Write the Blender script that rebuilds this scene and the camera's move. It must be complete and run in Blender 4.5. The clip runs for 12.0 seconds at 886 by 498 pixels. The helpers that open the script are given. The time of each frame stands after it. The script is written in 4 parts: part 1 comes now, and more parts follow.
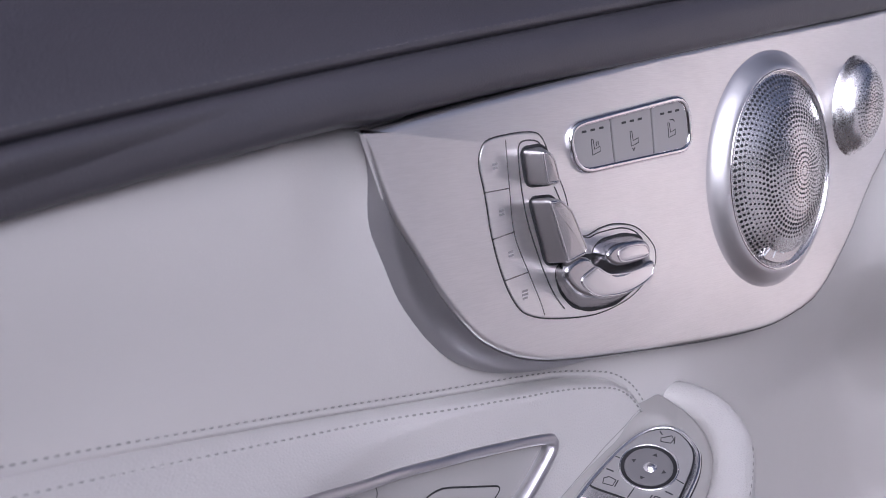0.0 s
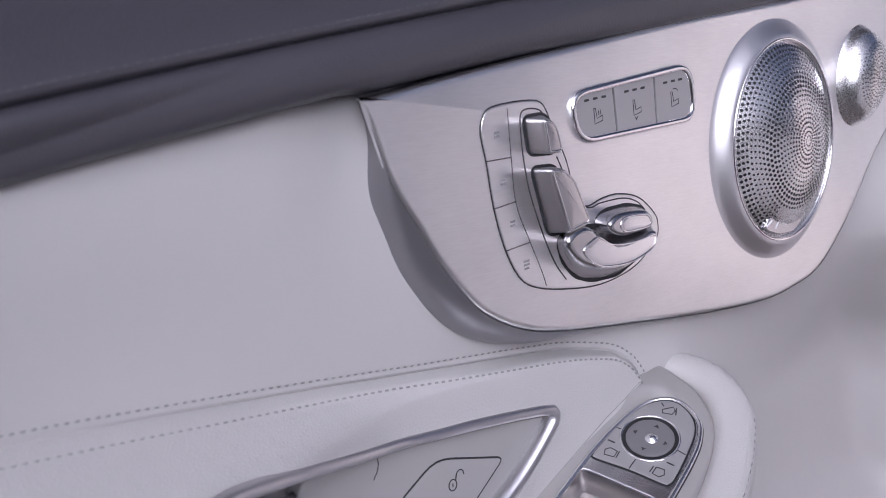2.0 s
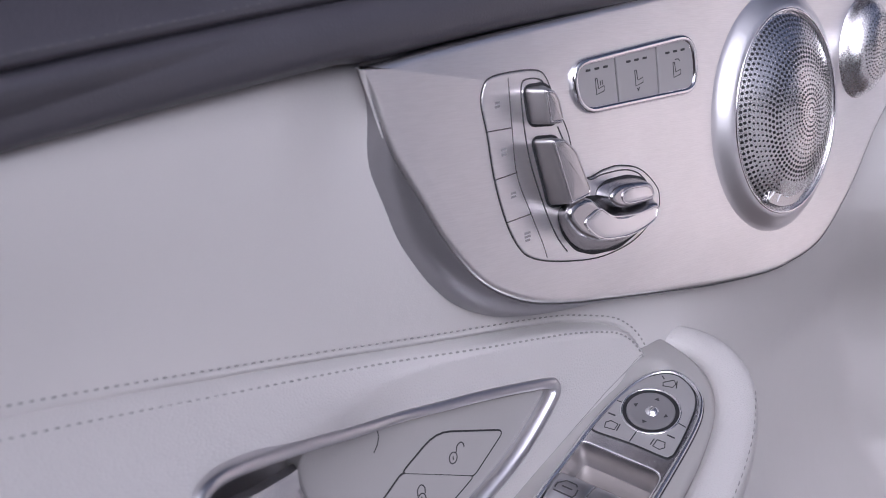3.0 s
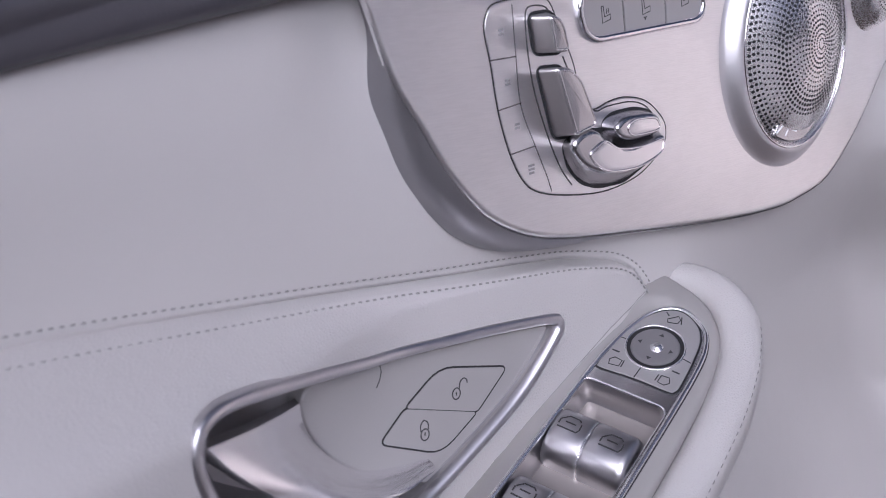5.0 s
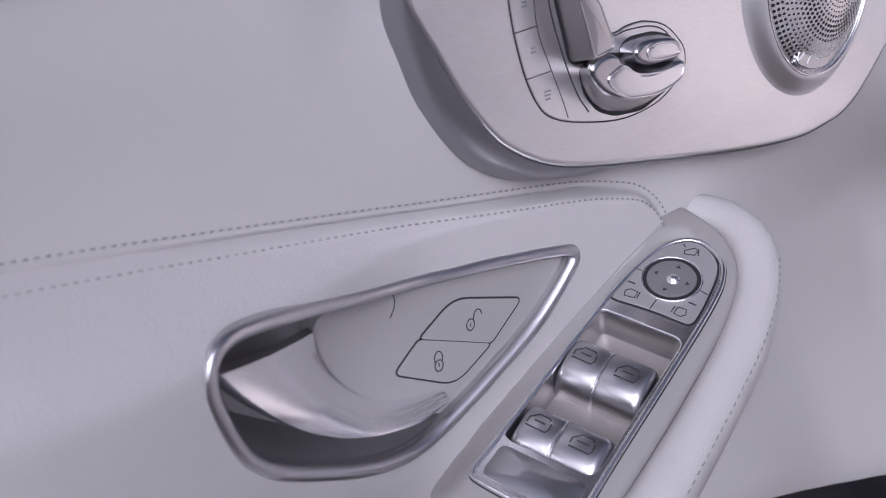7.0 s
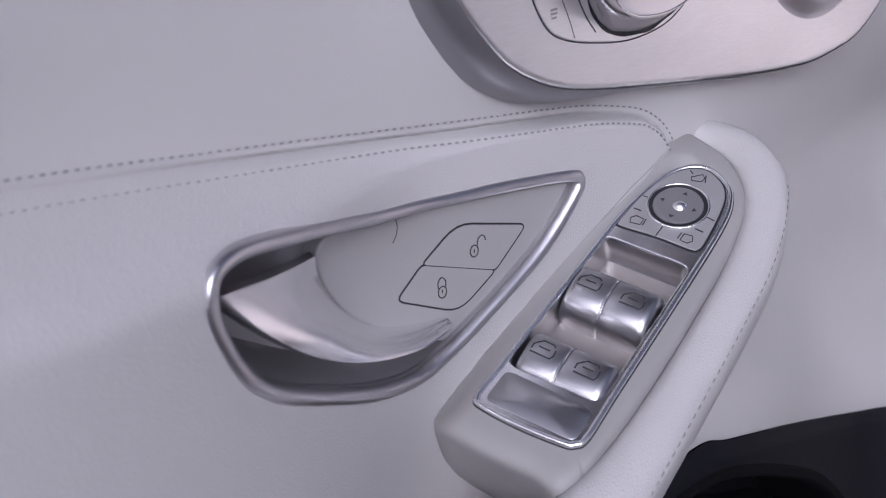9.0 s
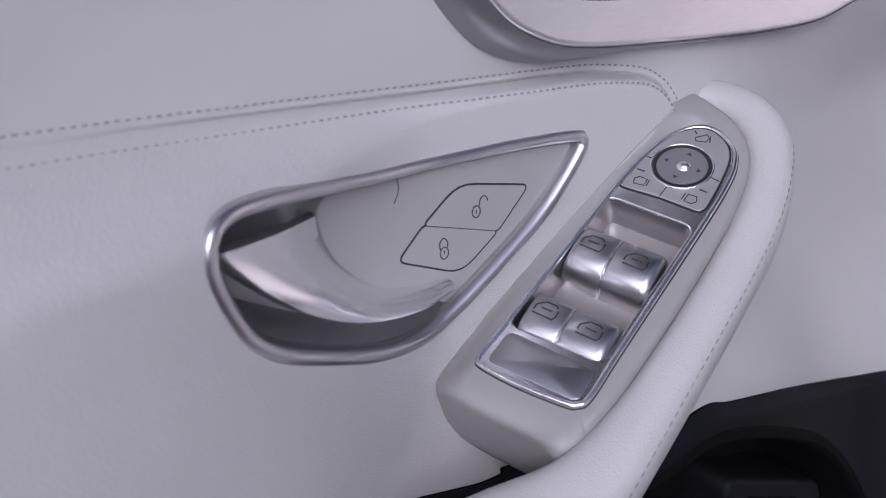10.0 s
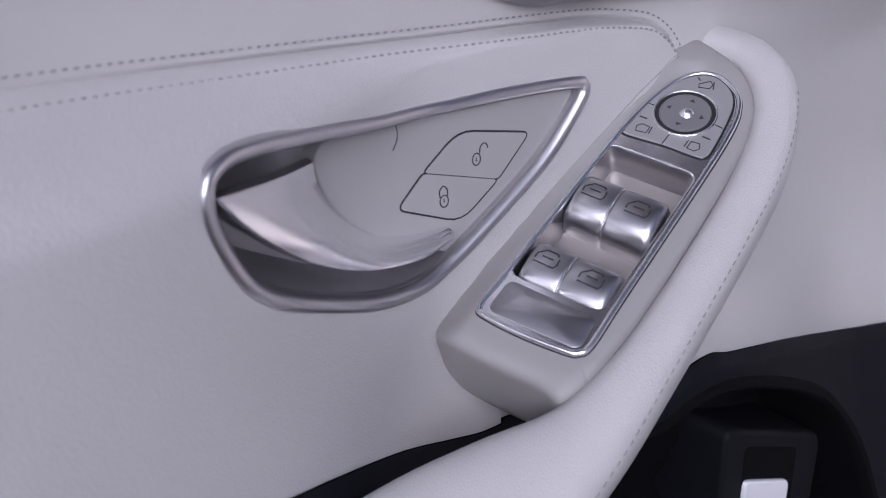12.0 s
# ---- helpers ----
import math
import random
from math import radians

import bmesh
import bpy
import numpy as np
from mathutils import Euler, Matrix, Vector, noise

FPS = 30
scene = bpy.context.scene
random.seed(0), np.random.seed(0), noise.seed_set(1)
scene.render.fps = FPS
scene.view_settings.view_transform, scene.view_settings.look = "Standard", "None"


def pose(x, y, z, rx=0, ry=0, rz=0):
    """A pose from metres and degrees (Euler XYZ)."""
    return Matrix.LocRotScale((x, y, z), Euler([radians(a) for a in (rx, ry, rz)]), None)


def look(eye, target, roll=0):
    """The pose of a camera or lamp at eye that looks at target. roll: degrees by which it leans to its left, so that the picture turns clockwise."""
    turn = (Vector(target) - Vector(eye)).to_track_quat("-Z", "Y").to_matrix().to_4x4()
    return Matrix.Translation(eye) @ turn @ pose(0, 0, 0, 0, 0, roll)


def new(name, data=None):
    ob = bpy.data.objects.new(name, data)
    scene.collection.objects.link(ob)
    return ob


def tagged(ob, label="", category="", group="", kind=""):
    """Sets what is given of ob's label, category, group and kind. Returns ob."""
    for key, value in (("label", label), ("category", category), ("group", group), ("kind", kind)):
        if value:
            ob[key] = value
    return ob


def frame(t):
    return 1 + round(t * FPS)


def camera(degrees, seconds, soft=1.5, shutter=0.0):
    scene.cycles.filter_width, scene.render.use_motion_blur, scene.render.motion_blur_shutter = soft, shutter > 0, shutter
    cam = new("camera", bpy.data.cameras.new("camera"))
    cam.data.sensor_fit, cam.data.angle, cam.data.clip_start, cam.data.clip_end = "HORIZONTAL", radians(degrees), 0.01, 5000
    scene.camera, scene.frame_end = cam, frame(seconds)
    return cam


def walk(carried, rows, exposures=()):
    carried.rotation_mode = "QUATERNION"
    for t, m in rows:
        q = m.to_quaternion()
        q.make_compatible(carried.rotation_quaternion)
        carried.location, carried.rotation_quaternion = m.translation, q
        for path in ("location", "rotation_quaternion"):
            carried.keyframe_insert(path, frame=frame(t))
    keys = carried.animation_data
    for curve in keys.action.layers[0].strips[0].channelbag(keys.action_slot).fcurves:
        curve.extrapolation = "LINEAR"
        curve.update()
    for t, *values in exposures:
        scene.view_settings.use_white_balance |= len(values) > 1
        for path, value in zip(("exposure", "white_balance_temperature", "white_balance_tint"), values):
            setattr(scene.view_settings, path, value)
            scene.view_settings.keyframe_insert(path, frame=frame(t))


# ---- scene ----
cam = camera(49.87, 12.0, soft=0.7)
ROWS = [
    (0.0, -0.2685, -0.2757, 0.8138, 80.93, 3.62, -37.43),
    (0.5, -0.2685, -0.2751, 0.8134, 80.81, 3.60, -37.47),
    (1.0, -0.2683, -0.2747, 0.8127, 80.56, 3.67, -37.47),
    (1.5, -0.2681, -0.2741, 0.8118, 80.12, 3.66, -37.48),
    (2.0, -0.2678, -0.2729, 0.8105, 79.58, 3.67, -37.53),
    (2.5, -0.2674, -0.2717, 0.8090, 78.98, 3.69, -37.60),
    (3.0, -0.2673, -0.2701, 0.8076, 78.27, 3.70, -37.71),
    (5.0, -0.2656, -0.2654, 0.7999, 75.34, 3.92, -37.78),
    (5.5, -0.2656, -0.2641, 0.7979, 74.54, 3.95, -37.73),
    (6.0, -0.2655, -0.2627, 0.7959, 73.70, 4.04, -37.51),
    (6.5, -0.2652, -0.2614, 0.7943, 72.96, 4.14, -37.34),
    (7.0, -0.2652, -0.2601, 0.7926, 72.09, 4.17, -37.39),
    (9.0, -0.2646, -0.2561, 0.7845, 68.68, 4.29, -37.46),
    (9.5, -0.2642, -0.2558, 0.7821, 67.84, 4.49, -37.43),
    (10.0, -0.2638, -0.2553, 0.7804, 66.88, 4.48, -37.34),
    (10.5, -0.2637, -0.2546, 0.7787, 66.07, 4.58, -37.41),
    (11.0, -0.2635, -0.2540, 0.7772, 65.31, 4.57, -37.43),
    (11.5, -0.2638, -0.2535, 0.7759, 64.78, 4.65, -37.53),
    (12.0, -0.2632, -0.2535, 0.7754, 64.41, 4.65, -37.46),
]
cam.data.dof.use_dof, cam.data.dof.focus_distance, cam.data.dof.aperture_fstop = True, 0.405, 14.0
walk(cam, [(t, pose(x, y, z, rx, ry, rz)) for t, x, y, z, rx, ry, rz in ROWS],
     exposures=[(0.0, 0.28, 5330, 18), (6.0, 0.23, 5310, 18), (12.0, 0.19, 5240, 18)])

# ---- light: bright overcast sky, broad veiled sun ----
world = bpy.data.worlds.new("sky")
scene.world = world
world.use_nodes = True
wn = world.node_tree.nodes
sky = wn.new("ShaderNodeTexSky")
sky.sky_type, sky.sun_disc = "NISHITA", False
SUN_UP, SUN_ROUND = radians(30), radians(227)
sky.sun_elevation, sky.sun_rotation = SUN_UP, SUN_ROUND
sky.air_density, sky.dust_density, sky.ozone_density = 0.35, 10.0, 0.5
wn["Background"].inputs["Strength"].default_value = 0.088
world.node_tree.links.new(sky.outputs[0], wn["Background"].inputs["Color"])
sun = new("sun", bpy.data.lights.new("sun", "SUN"))
sun.data.energy, sun.data.angle, sun.data.color = 0.5, radians(32), (1.0, 0.96, 0.91)
sun_from = Vector((math.sin(SUN_ROUND) * math.cos(SUN_UP), math.cos(SUN_ROUND) * math.cos(SUN_UP), math.sin(SUN_UP)))
sun.matrix_world = look(sun_from * 3 + Vector((0, 0, 0.75)), (0, 0, 0.75))

# added fill lamp behind left, for falloff along the door; no window is known
fill_light = new("fill_light", bpy.data.lights.new("fill_light", "AREA"))
fill_light.data.shape, fill_light.data.size, fill_light.data.size_y = "RECTANGLE", 1.2, 0.82
fill_light.data.energy, fill_light.data.color = 9.0, (1.0, 0.94, 0.87)
fill_light.matrix_world = look((-0.85, -1.16, 1.29), (-0.1, 0, 0.75))


# ---- materials ----
def material(name, color, rough=0.5, metal=0.0, grain=0.0, grain_scale=900.0, spread=0.06, stain_scale=14.0,
             stretch=(1, 1, 1), rough_spread=0.03, cells=False, coat=0.0, turn=(0, 0, 0), sheen=0.5):
    m = bpy.data.materials.new(name)
    m.use_nodes = True
    n, l = m.node_tree.nodes, m.node_tree.links
    b = n["Principled BSDF"]
    b.inputs["Metallic"].default_value = metal
    b.inputs["Coat Weight"].default_value = coat
    b.inputs["Specular IOR Level"].default_value = sheen
    tc, mp = n.new("ShaderNodeTexCoord"), n.new("ShaderNodeMapping")
    mp.inputs["Scale"].default_value = stretch
    mp.inputs["Rotation"].default_value = turn
    l.new(tc.outputs["Object"], mp.inputs["Vector"])
    big = n.new("ShaderNodeTexNoise")
    big.inputs["Scale"].default_value, big.inputs["Detail"].default_value = stain_scale, 4
    l.new(tc.outputs["Object"], big.inputs["Vector"])
    if cells:
        fine = n.new("ShaderNodeTexVoronoi")
        fine.feature, fine_out = "DISTANCE_TO_EDGE", "Distance"
        fine.inputs["Scale"].default_value = grain_scale
    else:
        fine, fine_out = n.new("ShaderNodeTexNoise"), "Fac"
        fine.inputs["Scale"].default_value, fine.inputs["Detail"].default_value = grain_scale, 3
    l.new(mp.outputs["Vector"], fine.inputs["Vector"])
    spreader = n.new("ShaderNodeMapRange")
    spreader.inputs["From Min"].default_value, spreader.inputs["From Max"].default_value = (0.0, 0.5) if cells else (0.33, 0.67)
    l.new(fine.outputs[fine_out], spreader.inputs["Value"])
    fine, fine_out = spreader, "Result"
    mix = n.new("ShaderNodeMix")
    mix.data_type = "RGBA"
    dark = [c * (1 - spread) for c in color]
    lite = [min(1, c * (1 + spread)) for c in color]
    mix.inputs["A"].default_value, mix.inputs["B"].default_value = (*dark, 1), (*lite, 1)
    blend = n.new("ShaderNodeMath")
    blend.operation = "MULTIPLY_ADD"
    l.new(fine.outputs[fine_out], blend.inputs[0])
    blend.inputs[1].default_value = 0.4
    l.new(big.outputs["Fac"], blend.inputs[2])
    l.new(blend.outputs[0], mix.inputs["Factor"])
    l.new(mix.outputs["Result"], b.inputs["Base Color"])
    rr = n.new("ShaderNodeMapRange")
    rr.inputs["To Min"].default_value, rr.inputs["To Max"].default_value = max(0.02, rough - rough_spread), rough + rough_spread
    l.new(fine.outputs[fine_out] if not cells else big.outputs["Fac"], rr.inputs["Value"])
    l.new(rr.outputs[0], b.inputs["Roughness"])
    if grain:
        bump = n.new("ShaderNodeBump")
        bump.inputs["Strength"].default_value, bump.inputs["Distance"].default_value = grain, 0.0002
        l.new(fine.outputs[fine_out], bump.inputs["Height"])
        l.new(bump.outputs["Normal"], b.inputs["Normal"])
        if cells:
            mid, soft_bump = n.new("ShaderNodeTexNoise"), n.new("ShaderNodeBump")
            mid.inputs["Scale"].default_value, mid.inputs["Detail"].default_value = 110, 3
            l.new(tc.outputs["Object"], mid.inputs["Vector"])
            soft_bump.inputs["Strength"].default_value, soft_bump.inputs["Distance"].default_value = 0.3, 0.0008
            l.new(mid.outputs["Fac"], soft_bump.inputs["Height"])
            l.new(soft_bump.outputs["Normal"], bump.inputs["Normal"])
    return m


LEATHER = material("light_leather", (0.46, 0.445, 0.44), 0.46, grain=0.6, grain_scale=750, cells=True, spread=0.03)
LEATHER_SMOOTH = material("light_leather_smooth", (0.46, 0.445, 0.44), 0.42, grain=0.16, grain_scale=1100, cells=True, spread=0.03)
DARK_LEATHER = material("black_leather", (0.047, 0.044, 0.054), 0.42, sheen=0.8, grain=0.35, grain_scale=700, cells=True, spread=0.1)
BRUSHED = material("brushed_aluminium", (0.90, 0.88, 0.88), 0.33, 1.0, grain=0.06, grain_scale=200, stretch=(0.9, 24, 24), spread=0.09, rough_spread=0.045, stain_scale=22, turn=(0, radians(6), 0))
# darker than the face: the bevel's dark reflection is put into its colour
EDGE = material("shaded_edge_metal", (0.34, 0.335, 0.35), 0.46, 1.0, spread=0.05)
SATIN = material("satin_silver", (0.84, 0.83, 0.84), 0.24, 1.0, spread=0.02, grain_scale=1500, rough_spread=0.012)
# grey metal; also the shaded-side colour of the silver cushion and front knobs
SATIN_DARK = material("satin_grey_metal", (0.52, 0.51, 0.52), 0.22, 1.0, spread=0.015, rough_spread=0.01)
KNOB_METAL = material("knob_metal", (0.50, 0.48, 0.48), 0.36, 1.0, spread=0.015, rough_spread=0.01)
CHROME = material("chrome", (0.85, 0.84, 0.86), 0.12, 1.0, spread=0.01, rough_spread=0.004)
POLISHED = material("polished_metal", (0.56, 0.55, 0.57), 0.32, 1.0, spread=0.01, rough_spread=0.004)
BUTTON = material("silver_plastic", (0.335, 0.325, 0.326), 0.4, 0.35, grain=0.05, grain_scale=3000, spread=0.03)
COVER = material("pale_soft_plastic", (0.315, 0.303, 0.299), 0.42, grain=0.06, grain_scale=2500, spread=0.03)
SWITCH = material("satin_switch_metal", (0.54, 0.53, 0.545), 0.28, 1.0, spread=0.008, rough_spread=0.003, grain_scale=300)
TRAY = material("warm_satin_tray", (0.38, 0.352, 0.333), 0.42, 0.8, grain=0.05, grain_scale=2500, spread=0.03)
ARM_TOP = material("pale_satin_leather", (0.285, 0.272, 0.266), 0.44, grain=0.05, grain_scale=1600, cells=True, spread=0.03)
RIM = material("polished_rim", (0.88, 0.87, 0.88), 0.2, 1.0, spread=0.01, rough_spread=0.004)
LEVER = material("lever_metal", (0.90, 0.89, 0.91), 0.25, 1.0, spread=0.01, rough_spread=0.005)
COLLAR = material("satin_collar", (0.84, 0.82, 0.83), 0.4, 1.0, spread=0.01, rough_spread=0.004, grain_scale=300)
KNOB = material("grey_soft_plastic", (0.15, 0.145, 0.15), 0.36, grain=0.05, grain_scale=3000, spread=0.05)
RECESS_METAL = material("recess_metal", (0.50, 0.49, 0.50), 0.42, 0.85, spread=0.04)
GAP = material("black_gap", (0.012, 0.012, 0.014), 0.6, spread=0.1)
SOFT_GAP = material("grey_gap", (0.03, 0.029, 0.031), 0.5, spread=0.1)
GRILLE = material("grille_metal", (0.84, 0.82, 0.82), 0.27, 1.0, spread=0.03, grain_scale=1500, rough_spread=0.03)
INK = material("dark_print", (0.03, 0.029, 0.032), 0.6, spread=0.1)
PLASTIC = material("black_plastic", (0.004, 0.004, 0.007), 0.6, sheen=0.15, grain=0.3, grain_scale=1200, spread=0.1)
DEEP = material("black_lining", (0.003, 0.003, 0.004), 0.9, sheen=0.1, spread=0.1)
HOUSING = material("dark_housing_plastic", (0.0045, 0.0045, 0.007), 0.6, sheen=0.2, spread=0.1)
THREAD = material("grey_thread", (0.26, 0.25, 0.245), 0.7, grain=0.3, grain_scale=4000, spread=0.08)
DARK_THREAD = material("charcoal_thread", (0.10, 0.095, 0.10), 0.7, grain=0.3, grain_scale=4000, spread=0.08)
WHITE = material("white_plastic", (0.8, 0.8, 0.82), 0.35, spread=0.02)
PALE = material("pale_warm_bounce", (0.82, 0.755, 0.71), 0.7, grain=0.1, grain_scale=200, spread=0.05, stain_scale=2)
DARK_WALL = material("dark_surround", (0.15, 0.122, 0.11), 0.6, grain=0.1, grain_scale=200, spread=0.05, stain_scale=2)
SKY_BLOCK = material("sky_block", (0.12, 0.105, 0.098), 0.8, grain=0.2, grain_scale=300, spread=0.05, stain_scale=3)
FLOOR = material("pale_bounce_ground", (0.52, 0.49, 0.47), 0.6, grain=0.2, grain_scale=60, spread=0.12, stain_scale=1.5)

# ---- frames of reference: millimetres on the door, and on the armrest's top ----
BASE = 0.75


def D(x, y, z):
    return Vector((x * 0.001, y * 0.001, z * 0.001 + BASE))


def F(a, b, h):
    """On the door: a forward, b up, h towards the cabin."""
    return D(a, -h, b)


ARM_O = D(27.8, -16.2, -98.5)
ARM_N = Vector((-0.335, -0.315, 0.888)).normalized()
ARM_U = Vector((0.892, 0.198, 0.407))
ARM_U = (ARM_U - ARM_N * ARM_U.dot(ARM_N)).normalized()
ARM_V = ARM_U.cross(ARM_N)


def A(a, b, h):
    """On the armrest: a forward along it, b towards the cabin, h up from its top."""
    return ARM_O + (ARM_U * a + ARM_V * b + ARM_N * h) * 0.001


def lerp(a, b, t):
    return a + (b - a) * t


def smooth(t):
    t = np.clip(t, 0, 1)
    return t * t * (3 - 2 * t)


# ---- mesh helpers ----
def finish(name, bm, mat, parent=None, label="", angle=35, flip=True):
    if flip:
        bmesh.ops.recalc_face_normals(bm, faces=bm.faces)
    me = bpy.data.meshes.new(name)
    bm.to_mesh(me)
    bm.free()
    for p in me.polygons:
        p.use_smooth = True
    me.set_sharp_from_angle(angle=radians(angle))
    me.materials.append(mat)
    ob = new(name, me)
    if parent:
        ob.parent = parent
    if label:
        ob["label"] = label
    return ob


part = finish


def thing(name, label, category, at, group="", kind=""):
    ob = new(name)
    ob.empty_display_size = 0.02
    ob.location = at
    return tagged(ob, label, category, group, kind)


def under(parent, ob):
    """Parts keep their place when their thing's Empty is not at the world's origin."""
    ob.parent = parent
    ob.matrix_parent_inverse = parent.matrix_basis.inverted()
    return ob


def spline(pts, closed=False, n=8):
    """A smooth curve through the points (Catmull-Rom)."""
    pts = [Vector(p) for p in pts]
    k, out = len(pts), []
    for i in range(k if closed else k - 1):
        p1, p2 = pts[i], pts[(i + 1) % k]
        p0 = pts[i - 1] if closed or i else p1 * 2 - p2
        p3 = pts[(i + 2) % k] if closed or i + 2 < k else p2 * 2 - p1
        for j in range(n):
            t = j / n
            out.append(0.5 * (2 * p1 + (p2 - p0) * t + (2 * p0 - 5 * p1 + 4 * p2 - p3) * t * t + (3 * p1 - p0 - 3 * p2 + p3) * t ** 3))
    if not closed:
        out.append(pts[-1])
    return out


def rounded(pts, r, n=6):
    """A polygon with rounded corners; r: one radius, or one for each corner."""
    out, k = [], len(pts)
    for i in range(k):
        p = Vector(pts[i][:2])
        a, b = Vector(pts[i - 1][:2]) - p, Vector(pts[(i + 1) % k][:2]) - p
        rad = r[i] if isinstance(r, (list, tuple)) else r
        d = min(rad, a.length * 0.48, b.length * 0.48)
        s, e = p + a.normalized() * d, p + b.normalized() * d
        for j in range(n + 1):
            t = j / n
            out.append(s * (1 - t) ** 2 + p * 2 * t * (1 - t) + e * t * t)
    return out


def area(pts):
    return 0.5 * sum(pts[i - 1][0] * p[1] - p[0] * pts[i - 1][1] for i, p in enumerate(pts))


def offset(pts, d):
    """The outline moved outwards by d (a number, or one for each point)."""
    s = 1 if area(pts) > 0 else -1
    out, k = [], len(pts)
    for i, p in enumerate(pts):
        t = Vector(pts[(i + 1) % k]) - Vector(pts[i - 1])
        t = t.normalized() if t.length > 1e-9 else Vector((1, 0))
        out.append(Vector(p) + Vector((t.y, -t.x)) * s * (d[i] if isinstance(d, list) else d))
    return out


def inside(x, z, poly):
    """Whether points lie in a polygon, for arrays."""
    res = np.zeros(np.shape(x), bool)
    for i in range(len(poly)):
        (x0, z0), (x1, z1) = poly[i - 1][:2], poly[i][:2]
        hit = ((z0 > z) != (z1 > z)) & (x < (x1 - x0) * (z - z0) / ((z1 - z0) or 1e-9) + x0)
        res ^= hit
    return res


def loft(rings, closed=True, cap=(False, False), bm=None):
    bm = bm or bmesh.new()
    vs = [[bm.verts.new(p) for p in ring] for ring in rings]
    for a, b in zip(vs[:-1], vs[1:]):
        k = len(a)
        for i in range(k if closed else k - 1):
            j = (i + 1) % k
            bm.faces.new((a[i], a[j], b[j], b[i]))
    for which, ring in zip(cap, (vs[0], vs[-1])):
        if which:
            bm.faces.new(ring)
    return bm


def slab(outline, frame_of, h0, h1, bevel=0.4, crown=0.0, bm=None, flare=0.0):
    """A solid of an outline with a rounded upper edge; flare: how much wider its foot is."""
    rings = [[frame_of(p[0], p[1], h0) for p in offset(outline, flare)]]
    for q in (0, 30, 60, 90):
        o = offset(outline, -bevel * (1 - math.cos(radians(q))))
        h = h1 - bevel * (1 - math.sin(radians(q)))
        rings.append([frame_of(p[0], p[1], h) for p in o])
    if crown:
        for s in (0.8, 0.55, 0.3):
            c = sum(([p[0], p[1]] for p in o), [])
            cx, cy = sum(c[::2]) / len(o), sum(c[1::2]) / len(o)
            rings.append([frame_of(cx + (p[0] - cx) * s, cy + (p[1] - cy) * s, h1 + crown * (1 - s * s)) for p in o])
    else:
        rings.append([frame_of(p[0], p[1], h1) for p in offset(o, -0.1)])
    return loft(rings, cap=(True, True), bm=bm)


def tube(path, r, closed=False, n=6, bm=None, cap=True):
    """A round bar along a path of places; r in metres, or one for each point."""
    bm = bm or bmesh.new()
    k, rings, side = len(path), [], None
    for i, p in enumerate(path):
        a = path[i - 1] if closed or i else path[0]
        b = path[(i + 1) % k] if closed or i + 1 < k else path[-1]
        t = (b - a).normalized()
        side = (side - t * side.dot(t)).normalized() if side else t.orthogonal().normalized()
        up = t.cross(side)
        rad = r[i] if isinstance(r, (list, tuple)) else r
        rings.append([p + (side * math.cos(2 * math.pi * j / n) + up * math.sin(2 * math.pi * j / n)) * rad for j in range(n)])
    if closed:
        rings.append(rings[0])
        # twist of a closed path is small enough on flat outlines
    loft(rings, cap=(cap and not closed, cap and not closed), bm=bm)
    return bm


def stroke(lines, frame_of, h, w, bm=None):
    """Printed strokes as low flat bars; lines: lists of points."""
    bm = bm or bmesh.new()
    for line in lines:
        pts = [Vector(p) for p in line]
        left, right = [], []
        for i, p in enumerate(pts):
            t = (pts[min(i + 1, len(pts) - 1)] - pts[max(i - 1, 0)])
            t = t.normalized() if t.length else Vector((1, 0))
            nrm = Vector((-t.y, t.x)) * w / 2
            left.append(p + nrm)
            right.append(p - nrm)
        rings = [[frame_of(*a, h), frame_of(*a, h + 0.12), frame_of(*b, h + 0.12), frame_of(*b, h)] for a, b in zip(left, right)]
        loft(rings, cap=(True, True), bm=bm)
    return bm


def disc(c, ra, rb, n=24, turn=0.0):
    return [Vector((c[0] + ra * math.cos(t) * math.cos(turn) - rb * math.sin(t) * math.sin(turn),
                    c[1] + ra * math.cos(t) * math.sin(turn) + rb * math.sin(t) * math.cos(turn)))
            for t in (2 * math.pi * i / n for i in range(n))]


def sheet(P, keep=None):
    """A mesh of a grid of places, an array of rows x columns x 3."""
    bm = bmesh.new()
    r, c = P.shape[:2]
    vs = [[bm.verts.new(P[i, j]) for j in range(c)] for i in range(r)]
    for i in range(r - 1):
        for j in range(c - 1):
            if keep is None or keep[i, j]:
                bm.faces.new((vs[i][j], vs[i][j + 1], vs[i + 1][j + 1], vs[i + 1][j]))
    for v in [v for v in bm.verts if not v.link_faces]:
        bm.verts.remove(v)
    return bm


# ---- the door's skin ----
CREASE = spline([(20, -140), (45, -110), (49, -95), (47, -82.5), (42.3, -74.2), (36, -68), (27.5, -63.2), (14, -59.8), (0, -57.2), (-18, -55), (-45, -52.2), (-72, -49.5),
                 (-117, -44.5), (-156, -40), (-218, -32.5), (-300, -24), (-420, -12)], n=8)
LOWER = [tuple(p) for p in CREASE] + [(-420, -600), (-60, -600), (-60, -190)]
